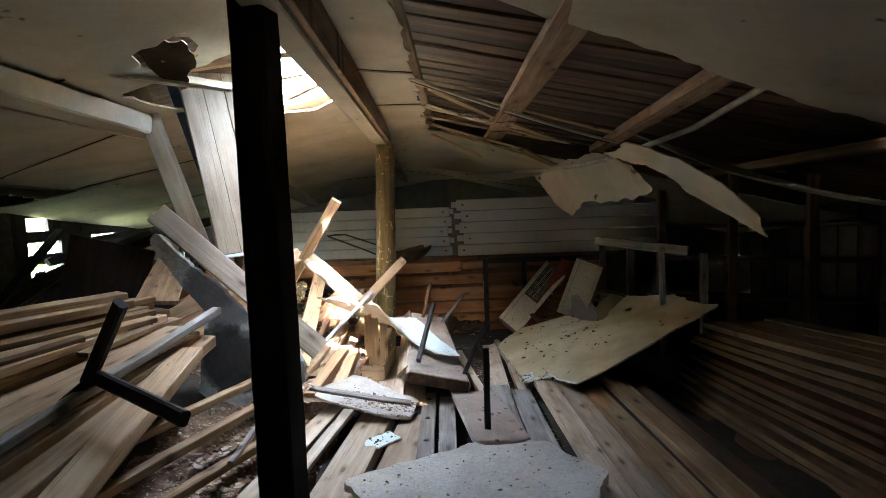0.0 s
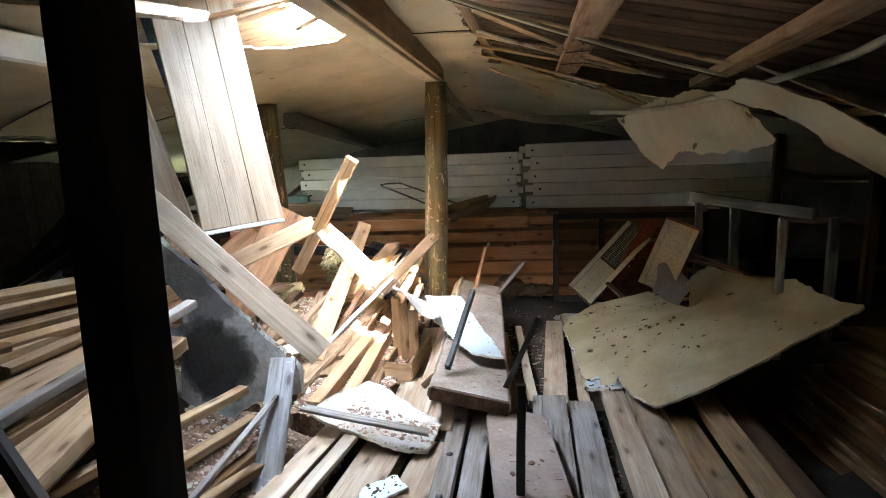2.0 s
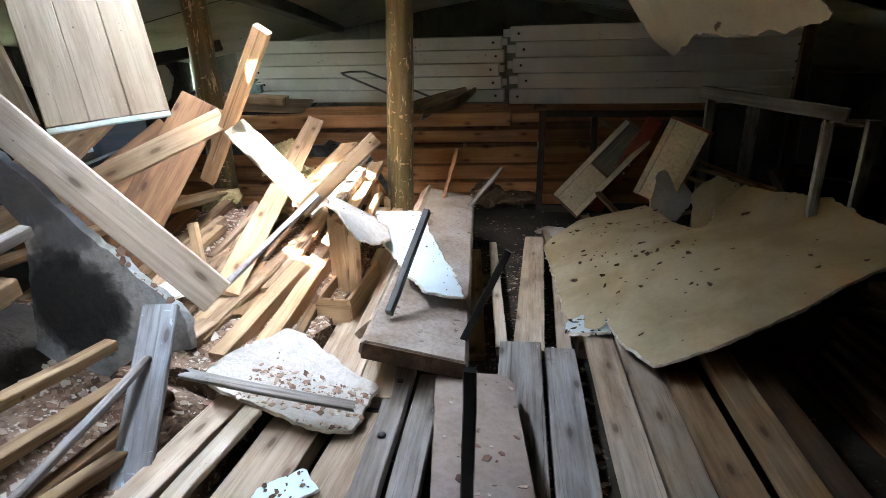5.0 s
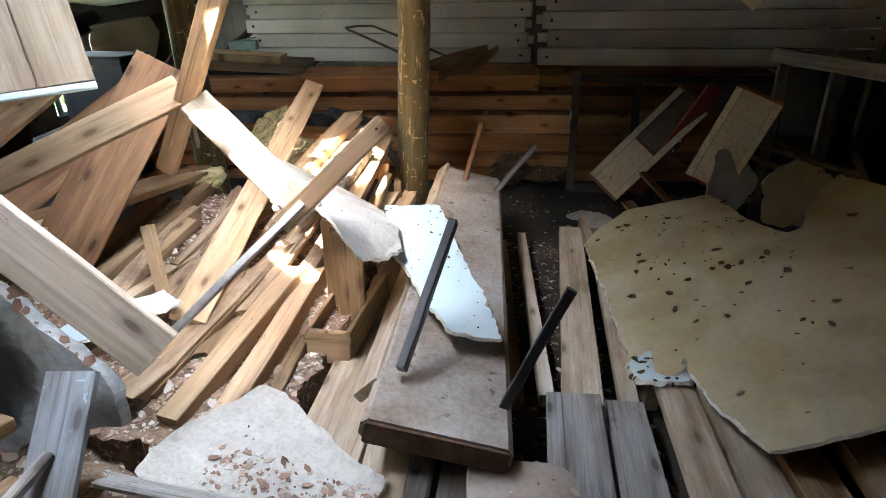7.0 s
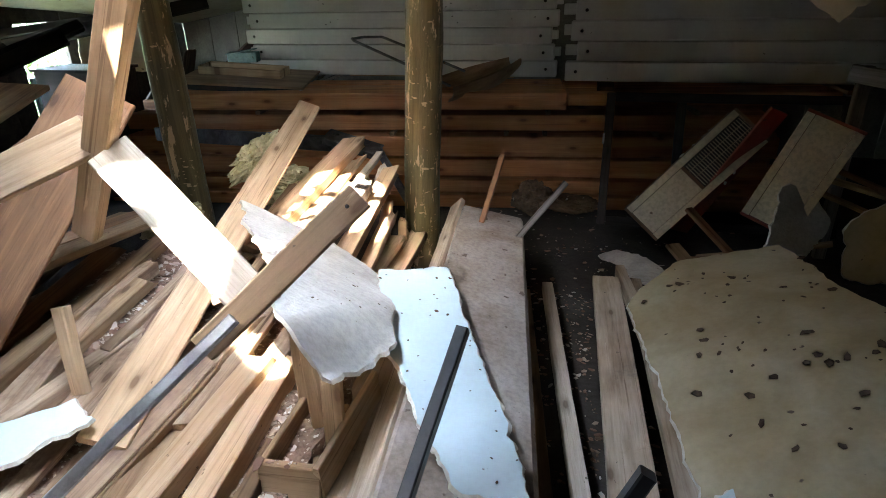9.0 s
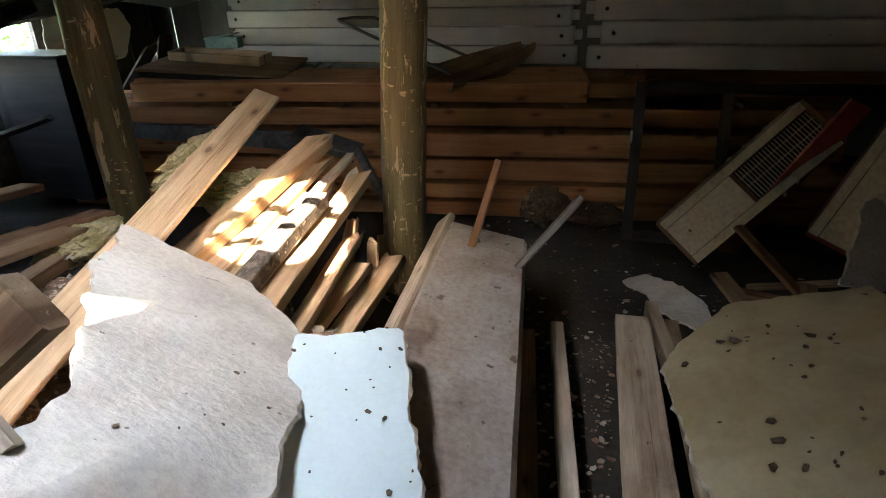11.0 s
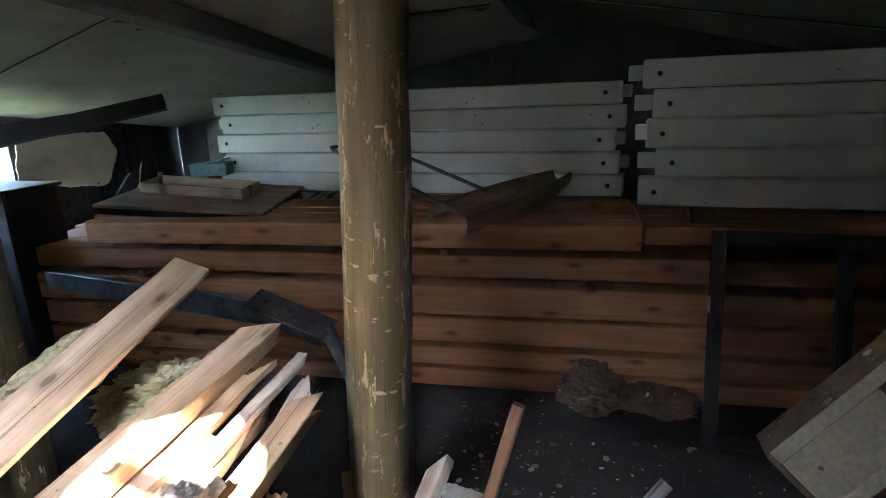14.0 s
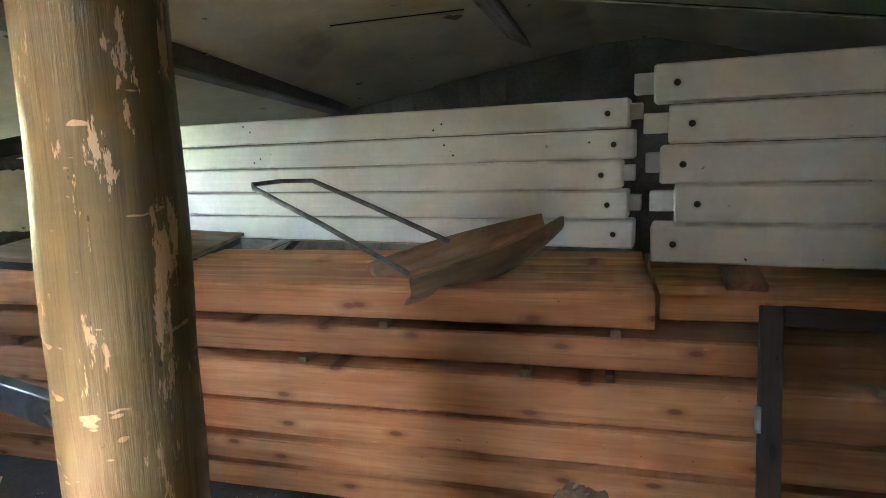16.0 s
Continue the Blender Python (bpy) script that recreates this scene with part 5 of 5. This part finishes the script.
hung_sheet("sheet_scrap", pose(1.7, 6.25, 0.42, 62, 10, 15), [(-0.2, -0.2), (0.1, -0.24), (0.18, 0.0), (0.1, 0.22), (-0.12, 0.18)], lambda x, y: 0.3 * x * x, 0.012, GREY_SHEET, WHITE_CORE, "curled grey sheet scrap before the cupboards", jag=0.04, step=0.025, seed=9.0)
hung_sheet("sheet_scrap", pose(1.95, 5.75, 0.5, 75, -10, -15), [(-0.2, -0.18), (0.1, -0.2), (0.2, 0.1), (0.0, 0.2), (-0.16, 0.1)], lambda x, y: 0.4 * x * x, 0.012, CREAM_PANEL, WHITE_CORE, "torn flap of cream fibreboard", jag=0.04, step=0.025, seed=10.0)

# old trestles in the dark
tr = thing("old_trestle", "old grey wooden trestle standing in the dark", "trestle", (2.2, 6.5, 0.0))
for a, b, w in (((-0.17, 0.2, 0), (-0.17, 0.2, 1.26), 0.07), ((0.12, 0.0, 0), (0.12, 0.0, 1.22), 0.09), ((0.75, -0.6, 0), (0.75, -0.6, 1.1), 0.08), ((0.62, -0.3, 0.0), (0.3, -0.1, 0.6), 0.05)):
    bar("leg", a, b, w, 0.06, GREY_WOOD, tr, up=(0, -1, 0))
bar("rail", (-0.25, 0.2, 1.22), (0.62, -0.5, 1.12), 0.05, 0.10, GREY_WOOD, tr)
plank("short_post", (2.1, 4.5, 0.35), (2.07, 4.45, 1.33), 0.045, 0.045, GREY_WOOD, "rough grey-brown post stub behind the panel", "post", up=(0, -1, 0), broken=(0, 0.04))
for x, y, h in ((3.4, 6.3, 2.0), (3.9, 5.6, 1.9), (2.9, 7.3, 2.0)):
    plank("square_post", (x, y, -0.05), (x + 0.03, y, roof_z(x, y) - 0.1), 0.09, 0.09, ROOF_WOOD, "brown square post in the dark side of the shed", "post", up=(0, -1, 0))
for z in (0.5, 0.95, 1.35):
    plank("shelf_board", (2.9, 6.9, z), (4.8, 6.0, z), 0.3, 0.03, ROOF_WOOD, "dark shelf board along the side wall", "shelf")

# ---- splintered boards in the sun ----
SPL = "splintered boards in the sun"
for a, b, w, t, mat in (
    ((-1.03, 4.72, 0.66), (-1.0, 6.07, 0.87), 0.13, 0.06, PINE), ((-0.86, 4.7, 0.64), (-0.93, 5.95, 0.8), 0.06, 0.03, PINE), ((-0.72, 4.65, 0.62), (-0.88, 5.66, 0.72), 0.14, 0.05, PINE),
    ((-0.56, 4.5, 0.62), (-0.69, 5.81, 0.76), 0.09, 0.05, PINE), ((-0.6, 4.75, 0.4), (-0.55, 5.4, 0.5), 0.12, 0.04, PINE), ((-0.48, 4.6, 0.35), (-0.5, 5.7, 0.4), 0.1, 0.05, PINE),
    ((-0.95, 4.7, 0.62), (-0.98, 5.9, 0.77), 0.09, 0.04, PINE), ((-0.79, 4.62, 0.6), (-0.85, 5.8, 0.71), 0.07, 0.04, PINE_DUSTY), ((-0.64, 4.55, 0.575), (-0.72, 5.6, 0.675), 0.1, 0.035, PINE), ((-0.5, 4.5, 0.5), (-0.6, 5.5, 0.6), 0.07, 0.04, PINE),
    ((-0.95, 4.8, 0.5), (-1.15, 6.0, 0.62), 0.1, 0.04, PINE_OLD), ((-1.15, 4.7, 0.52), (-1.35, 5.9, 0.6), 0.12, 0.04, PINE_OLD), ((-0.8, 5.3, 0.72), (-0.83, 6.0, 0.8), 0.05, 0.025, PALE_WOOD), ((-0.7, 5.5, 0.66), (-0.78, 5.95, 0.74), 0.08, 0.02, PALE_WOOD)):
    plank("splintered_board", a, b, w, t, mat, "splintered pale board in the sunlit heap", group=SPL, broken=(0.03, 0.16), twist=rng.uniform(-0.2, 0.2))
plank("bark_slab", (-0.661, 4.653, 0.70), (-0.688, 5.368, 0.80), 0.075, 0.06, FLAKY_BARK, "dark flaky bark slab among the boards", "bark", broken=(0.05, 0.05))
for a, b in (((-0.6, 5.3, 0.38), (-0.62, 5.5, 0.66)), ((-0.66, 5.4, 0.4), (-0.64, 5.52, 0.62)), ((-0.55, 5.5, 0.3), (-0.56, 5.55, 0.55))):
    plank("splintered_board", a, b, 0.05, 0.03, PINE, "short upright splinter in the sunlit heap", group=SPL, up=(0, -1, 0), broken=(0, 0.05))
plank("tilted_plank", (-0.81, 3.55, 0.61), (-1.30, 6.03, 1.075), 0.135, 0.025, PINE, "smooth yellowish plank tilted over the heap", up=(0.5, -0.35, 1))
plank("splintered_board", (-0.62, 5.9, 0.2), (-0.68, 6.0, 0.36), 0.1, 0.04, PINE, "short pale board end by the post", group=SPL)
HEAP = "boards in the heap"
for i in range(26):
    v = rng.random()
    x, y = -0.55 - 1.15 * v + rng.uniform(-0.1, 0.1), rng.uniform(3.1, 3.9)
    z = 0.50 + 0.14 * v + rng.uniform(-0.06, 0.05)
    l, yaw = rng.uniform(0.7, 1.5), rng.uniform(-0.12, 0.4)
    b = (x + math.sin(-yaw) * l * 0.8, y + math.cos(yaw) * l, z + rng.uniform(-0.08, 0.12))
    plank("splintered_board", (x, y, z), b, rng.uniform(0.05, 0.13), rng.uniform(0.02, 0.05), rng.choice((HEAP_WOOD, HEAP_WOOD, HEAP_WOOD, PINE_OLD)), "splintered board half buried in wood crumbs", group=HEAP, broken=(0.08, 0.15), twist=rng.uniform(-0.3, 0.3))
for a, b, w, t, mat in (
    ((-0.62, 3.12, 0.50), (-0.57, 4.06, 0.615), 0.085, 0.07, PINE), ((-0.46, 3.16, 0.49), (-0.525, 4.14, 0.565), 0.085, 0.08, PINE),
    ((-1.27, 3.55, 0.66), (-1.5, 4.85, 0.68), 0.08, 0.05, PINE_OLD), ((-1.33, 3.9, 0.64), (-1.36, 4.5, 0.66), 0.06, 0.06, HEAP_WOOD),
    ((-1.2, 3.45, 0.6), (-1.3, 4.4, 0.66), 0.07, 0.05, PINE_OLD), ((-1.0, 3.6, 0.6), (-1.22, 4.7, 0.66), 0.09, 0.03, HEAP_WOOD),
    ((-0.92, 3.3, 0.57), (-1.08, 4.5, 0.66), 0.06, 0.03, HEAP_WOOD), ((-0.75, 3.2, 0.53), (-0.72, 4.0, 0.6), 0.05, 0.035, PINE_OLD),
    ((-0.68, 3.7, 0.56), (-0.74, 4.75, 0.66), 0.1, 0.03, HEAP_WOOD), ((-0.55, 4.0, 0.58), (-0.62, 4.8, 0.62), 0.08, 0.04, HEAP_WOOD),
    ((-1.45, 3.6, 0.62), (-1.62, 4.6, 0.7), 0.1, 0.04, PINE_RED), ((-1.1, 3.9, 0.64), (-1.2, 4.9, 0.7), 0.045, 0.03, HEAP_WOOD),
    ((-0.84, 3.95, 0.6), (-0.95, 4.9, 0.68), 0.05, 0.025, HEAP_WOOD), ((-0.36, 3.2, 0.47), (-0.4, 3.75, 0.52), 0.05, 0.05, PINE_OLD)):
    plank("splintered_board", a, b, w, t, mat, "long splintered board lying over the crumb heap", group=HEAP, broken=(0.02, 0.08), twist=rng.uniform(-0.15, 0.15))
plank("short_stake", (-1.03, 3.72, 0.62), (-1.09, 3.79, 0.88), 0.05, 0.035, PINE, "short yellow stake standing in the rubble", "stake", up=(0, -1, 0))
plank("broad_board", (-1.49, 3.5, 0.56), (-1.28, 4.36, 1.43), 0.24, 0.025, PINE_RED, "broad red-brown board leaning behind the trestle", up=(0.55, -0.75, 0.35))
plank("broad_board", (-2.1, 3.7, 0.7), (-1.75, 4.7, 1.2), 0.22, 0.025, PINE_RED, "broad red-brown board leaning in the heap", up=(0.65, -0.5, 0.55))
plank("broad_board", (-1.9, 3.6, 1.1), (-2.6, 5.2, 1.3), 0.3, 0.03, PINE_OLD, "broad brown board lying on the bank", up=(0.2, -0.2, 1))
for i in range(8):
    x = -1.5 - 0.2 * i
    plank("plank", (x, 3.3 + rng.uniform(-0.2, 0.2), 0.85 + rng.uniform(-0.1, 0.1)), (x - 0.25, 5.2 + rng.uniform(-0.3, 0.3), 0.6 + rng.uniform(-0.1, 0.1)), 0.13, 0.035, PINE_RED if i % 2 else PINE_OLD, "brown plank sloping down into the dark", group=HEAP)


def clump(name, at, size, mat, label, category, seed, rough=1.0):
    """A soft uneven lump."""
    bm = bmesh.new()
    bmesh.ops.create_icosphere(bm, subdivisions=5, radius=1.0)
    for v in bm.verts:
        p = v.co * 1.3
        d = 1 + 0.30 * noise.noise(p * 1.2 + Vector((seed, 0, 0))) + rough * 0.3 * noise.noise(p * 3.4 + Vector((0, seed, 0))) + rough * 0.2 * noise.noise(p * 9 + Vector((0, 0, seed)))
        v.co = Vector((v.co.x * size[0], v.co.y * size[1], v.co.z * size[2])) * d
    me = bpy.data.meshes.new(name)
    bm.to_mesh(me)
    bm.free()
    me.materials.append(mat)
    ob = new(name, me)
    ob.location = at
    return tagged(ob, label, category)


clump("insulation_wool", (-1.5, 5.66, 0.83), (0.085, 0.32, 0.08), WOOL, "yellow mineral wool bulging from the heap", "insulation", 1.0, 0.95).rotation_euler = (0.12, 0, 0.1)
clump("insulation_wool", (-1.72, 5.1, 0.6), (0.09, 0.22, 0.07), WOOL, "yellow mineral wool under the boards", "insulation", 2.0, 0.5)
clump("insulation_wool", (-1.5, 5.95, 0.56), (0.22, 0.2, 0.1), WOOL, "dirty mineral wool by the tilted plank", "insulation", 3.0, 0.9)
clump("crumpled_paper", (0.02, 7.3, 0.1), (0.16, 0.14, 0.13), PAPER, "crumpled brown paper heap on the earth", "paper", 4.0, 0.5)
clump("crumpled_paper", (0.36, 7.36, 0.05), (0.2, 0.12, 0.07), PAPER, "flattened brown paper on the earth", "paper", 5.0, 0.5)
dk = thing("steel_bracket", "dark steel bracket with bolt holes lying on the boards", "bracket", m=pose(-1.2, 6.45, 0.74, 20, 12, -8))
part("flange", box_mesh("flange", -0.22, 0.22, -0.06, 0.06, 0, 0.01, STEEL, 0.003), dk)
part("web", box_mesh("web", -0.22, 0.22, -0.07, -0.06, -0.045, 0.01, STEEL, 0.003), dk)
for x in (-0.14, 0.0):
    part("bolt_hole", tube_mesh("bolt_hole", [(x, 0.01, 0.008), (x, 0.01, 0.0115)], 0.018, BLACK, 12), dk)
plank("steel_beam", (-1.36, 6.5, 0.71), (-3.1, 6.78, 0.66), 0.05, 0.11, STEEL, "long dark steel channel lying behind the heap", "beam")
plank("steel_bar", (-1.0, 6.42, 0.7), (-0.72, 6.3, 0.3), 0.05, 0.04, STEEL, "dark steel bar leaning by the post", "bar", up=(0, -1, 0.3))

# slab of broken board at the near end of the stool
world_sheet("torn_sheet", [(-0.1, 1.9), (0.22, 2.02), (0.5, 2.26), (0.82, 2.26), (1.06, 1.9), (0.9, 1.5), (0.2, 1.45)], lambda x, y: 0.565 - 0.05 * (2.2 - y) + 0.015 * math.sin(7 * x), 0.03, GREY_SHEET, CORE, "grey crumbling board strewn with grit on the planks", seed=11.5, jag=0.025, step=0.025)

# ---- window and wreckage along the west side ----
win = thing("window_1", "small window sash with green daylight behind it", "window", (-4.98, 7.75, 0.74))
win["kind"] = "structure"
for y0, y1, z0, z1 in ((-0.32, 0.32, -0.29, -0.25), (-0.32, 0.32, 0.22, 0.26), (-0.32, -0.28, -0.249, 0.219), (0.28, 0.32, -0.249, 0.219), (-0.012, 0.012, -0.249, 0.219)):
    part("window_frame", box_mesh("window_frame", -0.02, 0.03, y0, y1, z0, z1, TURQUOISE, 0.004), win)
gl = part("pane", box_mesh("pane", 0.033, 0.038, -0.279, 0.279, -0.249, 0.219, LEAD, 0), win)
gl.visible_shadow = False
for a, b, w in (((-4.95, 6.9, 1.28), (-3.3, 8.1, 1.66), 0.12), ((-4.95, 7.1, 1.42), (-3.9, 8.0, 1.58), 0.07), ((-4.9, 6.4, 1.2), (-4.4, 8.2, 1.52), 0.1), ((-4.6, 5.6, 1.0), (-4.0, 7.2, 1.5), 0.1), ((-4.9, 5.2, 0.7), (-3.6, 6.6, 1.45), 0.12), ((-4.4, 4.6, 0.6), (-4.7, 6.4, 1.6), 0.09)):
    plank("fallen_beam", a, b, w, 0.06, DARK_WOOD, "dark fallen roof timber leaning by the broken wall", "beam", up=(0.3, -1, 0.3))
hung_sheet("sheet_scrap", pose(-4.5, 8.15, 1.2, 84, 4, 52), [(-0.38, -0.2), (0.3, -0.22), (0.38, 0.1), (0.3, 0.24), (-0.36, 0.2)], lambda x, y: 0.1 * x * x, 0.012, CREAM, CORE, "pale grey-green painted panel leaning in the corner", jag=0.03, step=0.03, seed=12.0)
# Added blocker: keeps the bright window out of the walk's first views.
plank("broad_board", (-3.4, 4.95, 0.35), (-3.0, 4.85, 1.5), 0.75, 0.03, WALL_DARK, "dark broad panel added upright to hide the window at first", "board", up=(0.4, -1, 0))
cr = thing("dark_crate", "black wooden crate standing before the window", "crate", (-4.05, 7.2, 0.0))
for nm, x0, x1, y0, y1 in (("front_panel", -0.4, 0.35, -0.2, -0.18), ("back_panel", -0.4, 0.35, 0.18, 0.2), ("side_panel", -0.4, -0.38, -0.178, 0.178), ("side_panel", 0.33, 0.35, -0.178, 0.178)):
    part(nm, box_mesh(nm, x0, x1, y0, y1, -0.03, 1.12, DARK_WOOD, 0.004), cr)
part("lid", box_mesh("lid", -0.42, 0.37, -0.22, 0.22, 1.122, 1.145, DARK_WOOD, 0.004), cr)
tq = thing("small_box", "small turquoise painted box behind the tray", "box", m=pose(-3.1, 8.3, 1.07, 0, 0, 15))
part("body", box_mesh("body", -0.16, 0.14, -0.08, 0.08, 0.0, 0.1, TURQUOISE, 0.006), tq)
part("lid", box_mesh("lid", -0.16, 0.14, -0.08, 0.08, 0.102, 0.114, TURQUOISE, 0.003), tq, pose(0, 0, 0.0, 0, -9, 0))
for i in range(14):
    x, y = rng.uniform(-4.8, -3.3), rng.uniform(8.3, 9.6)
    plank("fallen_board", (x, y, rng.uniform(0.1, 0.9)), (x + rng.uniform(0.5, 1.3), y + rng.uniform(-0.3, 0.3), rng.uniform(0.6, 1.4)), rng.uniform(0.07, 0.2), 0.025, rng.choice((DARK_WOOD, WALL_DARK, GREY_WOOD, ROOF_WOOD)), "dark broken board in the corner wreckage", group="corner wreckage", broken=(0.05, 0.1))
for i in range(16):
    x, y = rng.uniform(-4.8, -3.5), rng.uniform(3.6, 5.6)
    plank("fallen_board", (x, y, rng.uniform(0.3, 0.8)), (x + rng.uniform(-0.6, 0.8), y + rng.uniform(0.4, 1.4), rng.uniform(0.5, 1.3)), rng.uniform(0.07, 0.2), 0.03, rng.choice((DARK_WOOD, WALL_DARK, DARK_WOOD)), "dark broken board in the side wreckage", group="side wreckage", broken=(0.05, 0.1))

# bolts on the grey planks, flakes and crumbs
bolt = tube_mesh("bolt", [(0, 0, 0), (0, 0, 0.006), (0, 0, 0.011)], [0.016, 0.014, 0.006], STEEL, 10)
for ob in [o for o in scene.objects if o.get("label") == "grey weathered plank studded with bolts"]:
    for x in (-0.1, 0.3, 0.62, 0.95):
        part("bolt", bolt, ob, pose(x, 0.0, 0.025), "dark bolt head")


def bushes(name, spots, n, mat, label):
    """Leaves and twigs outside, as uncounted small blades in loose clumps."""
    r = random.Random(5)
    verts, faces = [], []
    for cx, cy, cz, rad, h in spots:
        for _ in range(n):
            d = Vector((r.gauss(0, 1), r.gauss(0, 1), r.gauss(0, 1))).normalized() * (0.5 + 0.5 * r.random())
            p = Vector((cx + d.x * rad, cy + d.y * rad, max(-0.1, cz + d.z * h)))
            q = Euler((r.uniform(0, 6), r.uniform(0, 6), r.uniform(0, 6))).to_matrix()
            s = r.uniform(0.04, 0.09)
            k = len(verts)
            verts += [p + q @ Vector(v) for v in ((-s, 0, 0), (0, -s * 0.45, s * 0.1), (s, 0, 0), (0, s * 0.45, s * 0.1))]
            faces.append((k, k + 1, k + 2, k + 3))
    tagged(new(name, mesh_of(name, verts, faces, mat)), label, "bushes", kind="stuff")


bushes("bushes", [(-8.5, 8.5, 0.6, 1.0, 0.9), (-7.6, 9.8, 0.5, 0.8, 0.8), (-9.0, 7.0, 0.9, 1.2, 1.2), (-10.5, 10.5, 1.6, 1.8, 1.8), (-8.2, 5.6, 0.7, 1.0, 1.0), (-11.0, 8.0, 2.0, 2.0, 2.0)], 900, LEAF, "green bushes growing outside the broken wall")

bpy.context.view_layer.update()
GRAPH = bpy.context.evaluated_depsgraph_get()


def scatter(name, x0, x1, y0, y1, n, small, large, mat, label, top=1.05, seed=1, only="", avoid="torn_sheet sheet_scrap fibreboard_sheet seat"):
    """Crumbs and flakes lying where they would fall, as one uncounted litter."""
    r = random.Random(seed)
    verts, faces = [], []
    for _ in range(n):
        x, y = r.uniform(x0, x1), r.uniform(y0, y1)
        hit, p, nor, _i, ob, _m = scene.ray_cast(GRAPH, Vector((x, y, top)), Vector((0, 0, -1)))
        if not hit or nor.z < 0.6 or (only and not ob.name.startswith(only)) or (not only and ob.name.split(".")[0] in avoid):
            continue
        s = small + (large - small) * r.random() ** 2.2
        m = nor.to_track_quat("Z", "Y").to_matrix() @ Euler((r.uniform(-0.25, 0.25), r.uniform(-0.25, 0.25), r.uniform(0, 6.28))).to_matrix()
        k, q, t = len(verts), 5, max(0.0016, s * 0.12)
        ring = [(s * r.uniform(0.55, 1.1) * math.cos(j * 6.283 / q), s * r.uniform(0.35, 0.75) * math.sin(j * 6.283 / q)) for j in range(q)]
        curl = r.uniform(-4, 8)
        for dz in (0.0, t):
            verts += [p + m @ Vector((a, b, 0.002 + dz + curl * (a * a))) for a, b in ring]
        faces += [tuple(k + j for j in reversed(range(q))), tuple(k + q + j for j in range(q))]
        faces += [(k + j, k + (j + 1) % q, k + q + (j + 1) % q, k + q + j) for j in range(q)]
    if faces:
        tagged(new(name, mesh_of(name, verts, faces, mat)), label, "litter", kind="stuff")


scatter("wood_litter", -1.2, -0.4, 1.3, 3.05, 3400, 0.005, 0.034, CHIPS, "flakes of bark and paint littering the boards", seed=1)
scatter("wood_litter", -1.7, -0.25, 3.1, 5.0, 9000, 0.004, 0.03, CHIPS, "wood crumbs and splinters strewn over the heap", seed=2)
scatter("wood_litter", -0.34, 0.11, 2.75, 3.0, 420, 0.004, 0.02, CHIPS, "reddish wood crumbs on the torn sheet", seed=3, avoid="")
scatter("wood_litter", 0.2, 1.0, 1.3, 5.8, 1700, 0.004, 0.022, CHIPS, "bark flakes strewn along the floor boards", seed=4)
scatter("wood_litter", 0.75, 1.5, 3.85, 5.4, 60, 0.008, 0.03, SCABS, "dark scabs of bark stuck on the fibreboard sheet", seed=15, only="fibreboard_sheet")
scatter("wood_litter", 0.85, 2.1, 3.5, 5.5, 40, 0.006, 0.032, SCABS, "dark scabs of bark stuck on the fibreboard sheet", seed=5, only="fibreboard_sheet")
scatter("wood_litter", -1.5, 1.9, 1.0, 6.0, 900, 0.004, 0.02, CHIPS, "small crumbs scattered about the boards", seed=6)
scatter("wood_litter", -0.1, 1.1, 1.4, 2.3, 260, 0.003, 0.014, CHIPS, "bark flakes and grit on the crumbling board", seed=9, avoid="seat")
scatter("wood_litter", 0.55, 1.05, 1.3, 5.6, 900, 0.006, 0.03, SCABS, "dark bark flakes on the cracked planks", seed=10, avoid="seat torn_sheet fibreboard_sheet")
scatter("wood_litter", 0.7, 0.98, 1.7, 3.4, 650, 0.006, 0.026, CHIPS, "curled bark flakes along the edge of the stool", seed=21, avoid="seat torn_sheet fibreboard_sheet")
scatter("wood_litter", -0.35, 0.5, 1.9, 3.0, 260, 0.005, 0.022, SCABS, "dark bark flakes on the dusty planks", seed=22)
scatter("wood_litter", 0.4, 0.72, 2.3, 3.1, 26, 0.008, 0.026, CHIPS, "few curled flakes on the stool seat", seed=23, only="seat")
scatter("wood_litter", -0.13, 0.05, 2.44, 2.6, 30, 0.005, 0.016, SCABS, "dark crust stuck on the small pale scrap", seed=24, only="sheet_scrap")
scatter("wood_litter", -0.3, 0.4, 3.0, 4.6, 120, 0.004, 0.012, SCABS, "small dark specks on the torn sheets", seed=25, only="torn_sheet")
scatter("wood_litter", 0.5, 1.0, 3.5, 5.8, 500, 0.006, 0.024, CHIPS, "pale bark flakes between the floor boards", seed=26)
scatter("wood_litter", -0.7, 1.8, 5.6, 7.6, 700, 0.004, 0.03, CHIPS, "pale flakes lying on the dark earth", seed=7)
scatter("wood_litter", -0.35, 0.5, 3.0, 5.9, 420, 0.003, 0.014, CHIPS, "dust and crumbs lying on the bench", seed=8, avoid="torn_sheet")
scatter("wood_litter", -0.3, 0.4, 4.2, 5.8, 260, 0.006, 0.03, SCABS, "brown flaked patches on the bench", seed=18, only="seat")
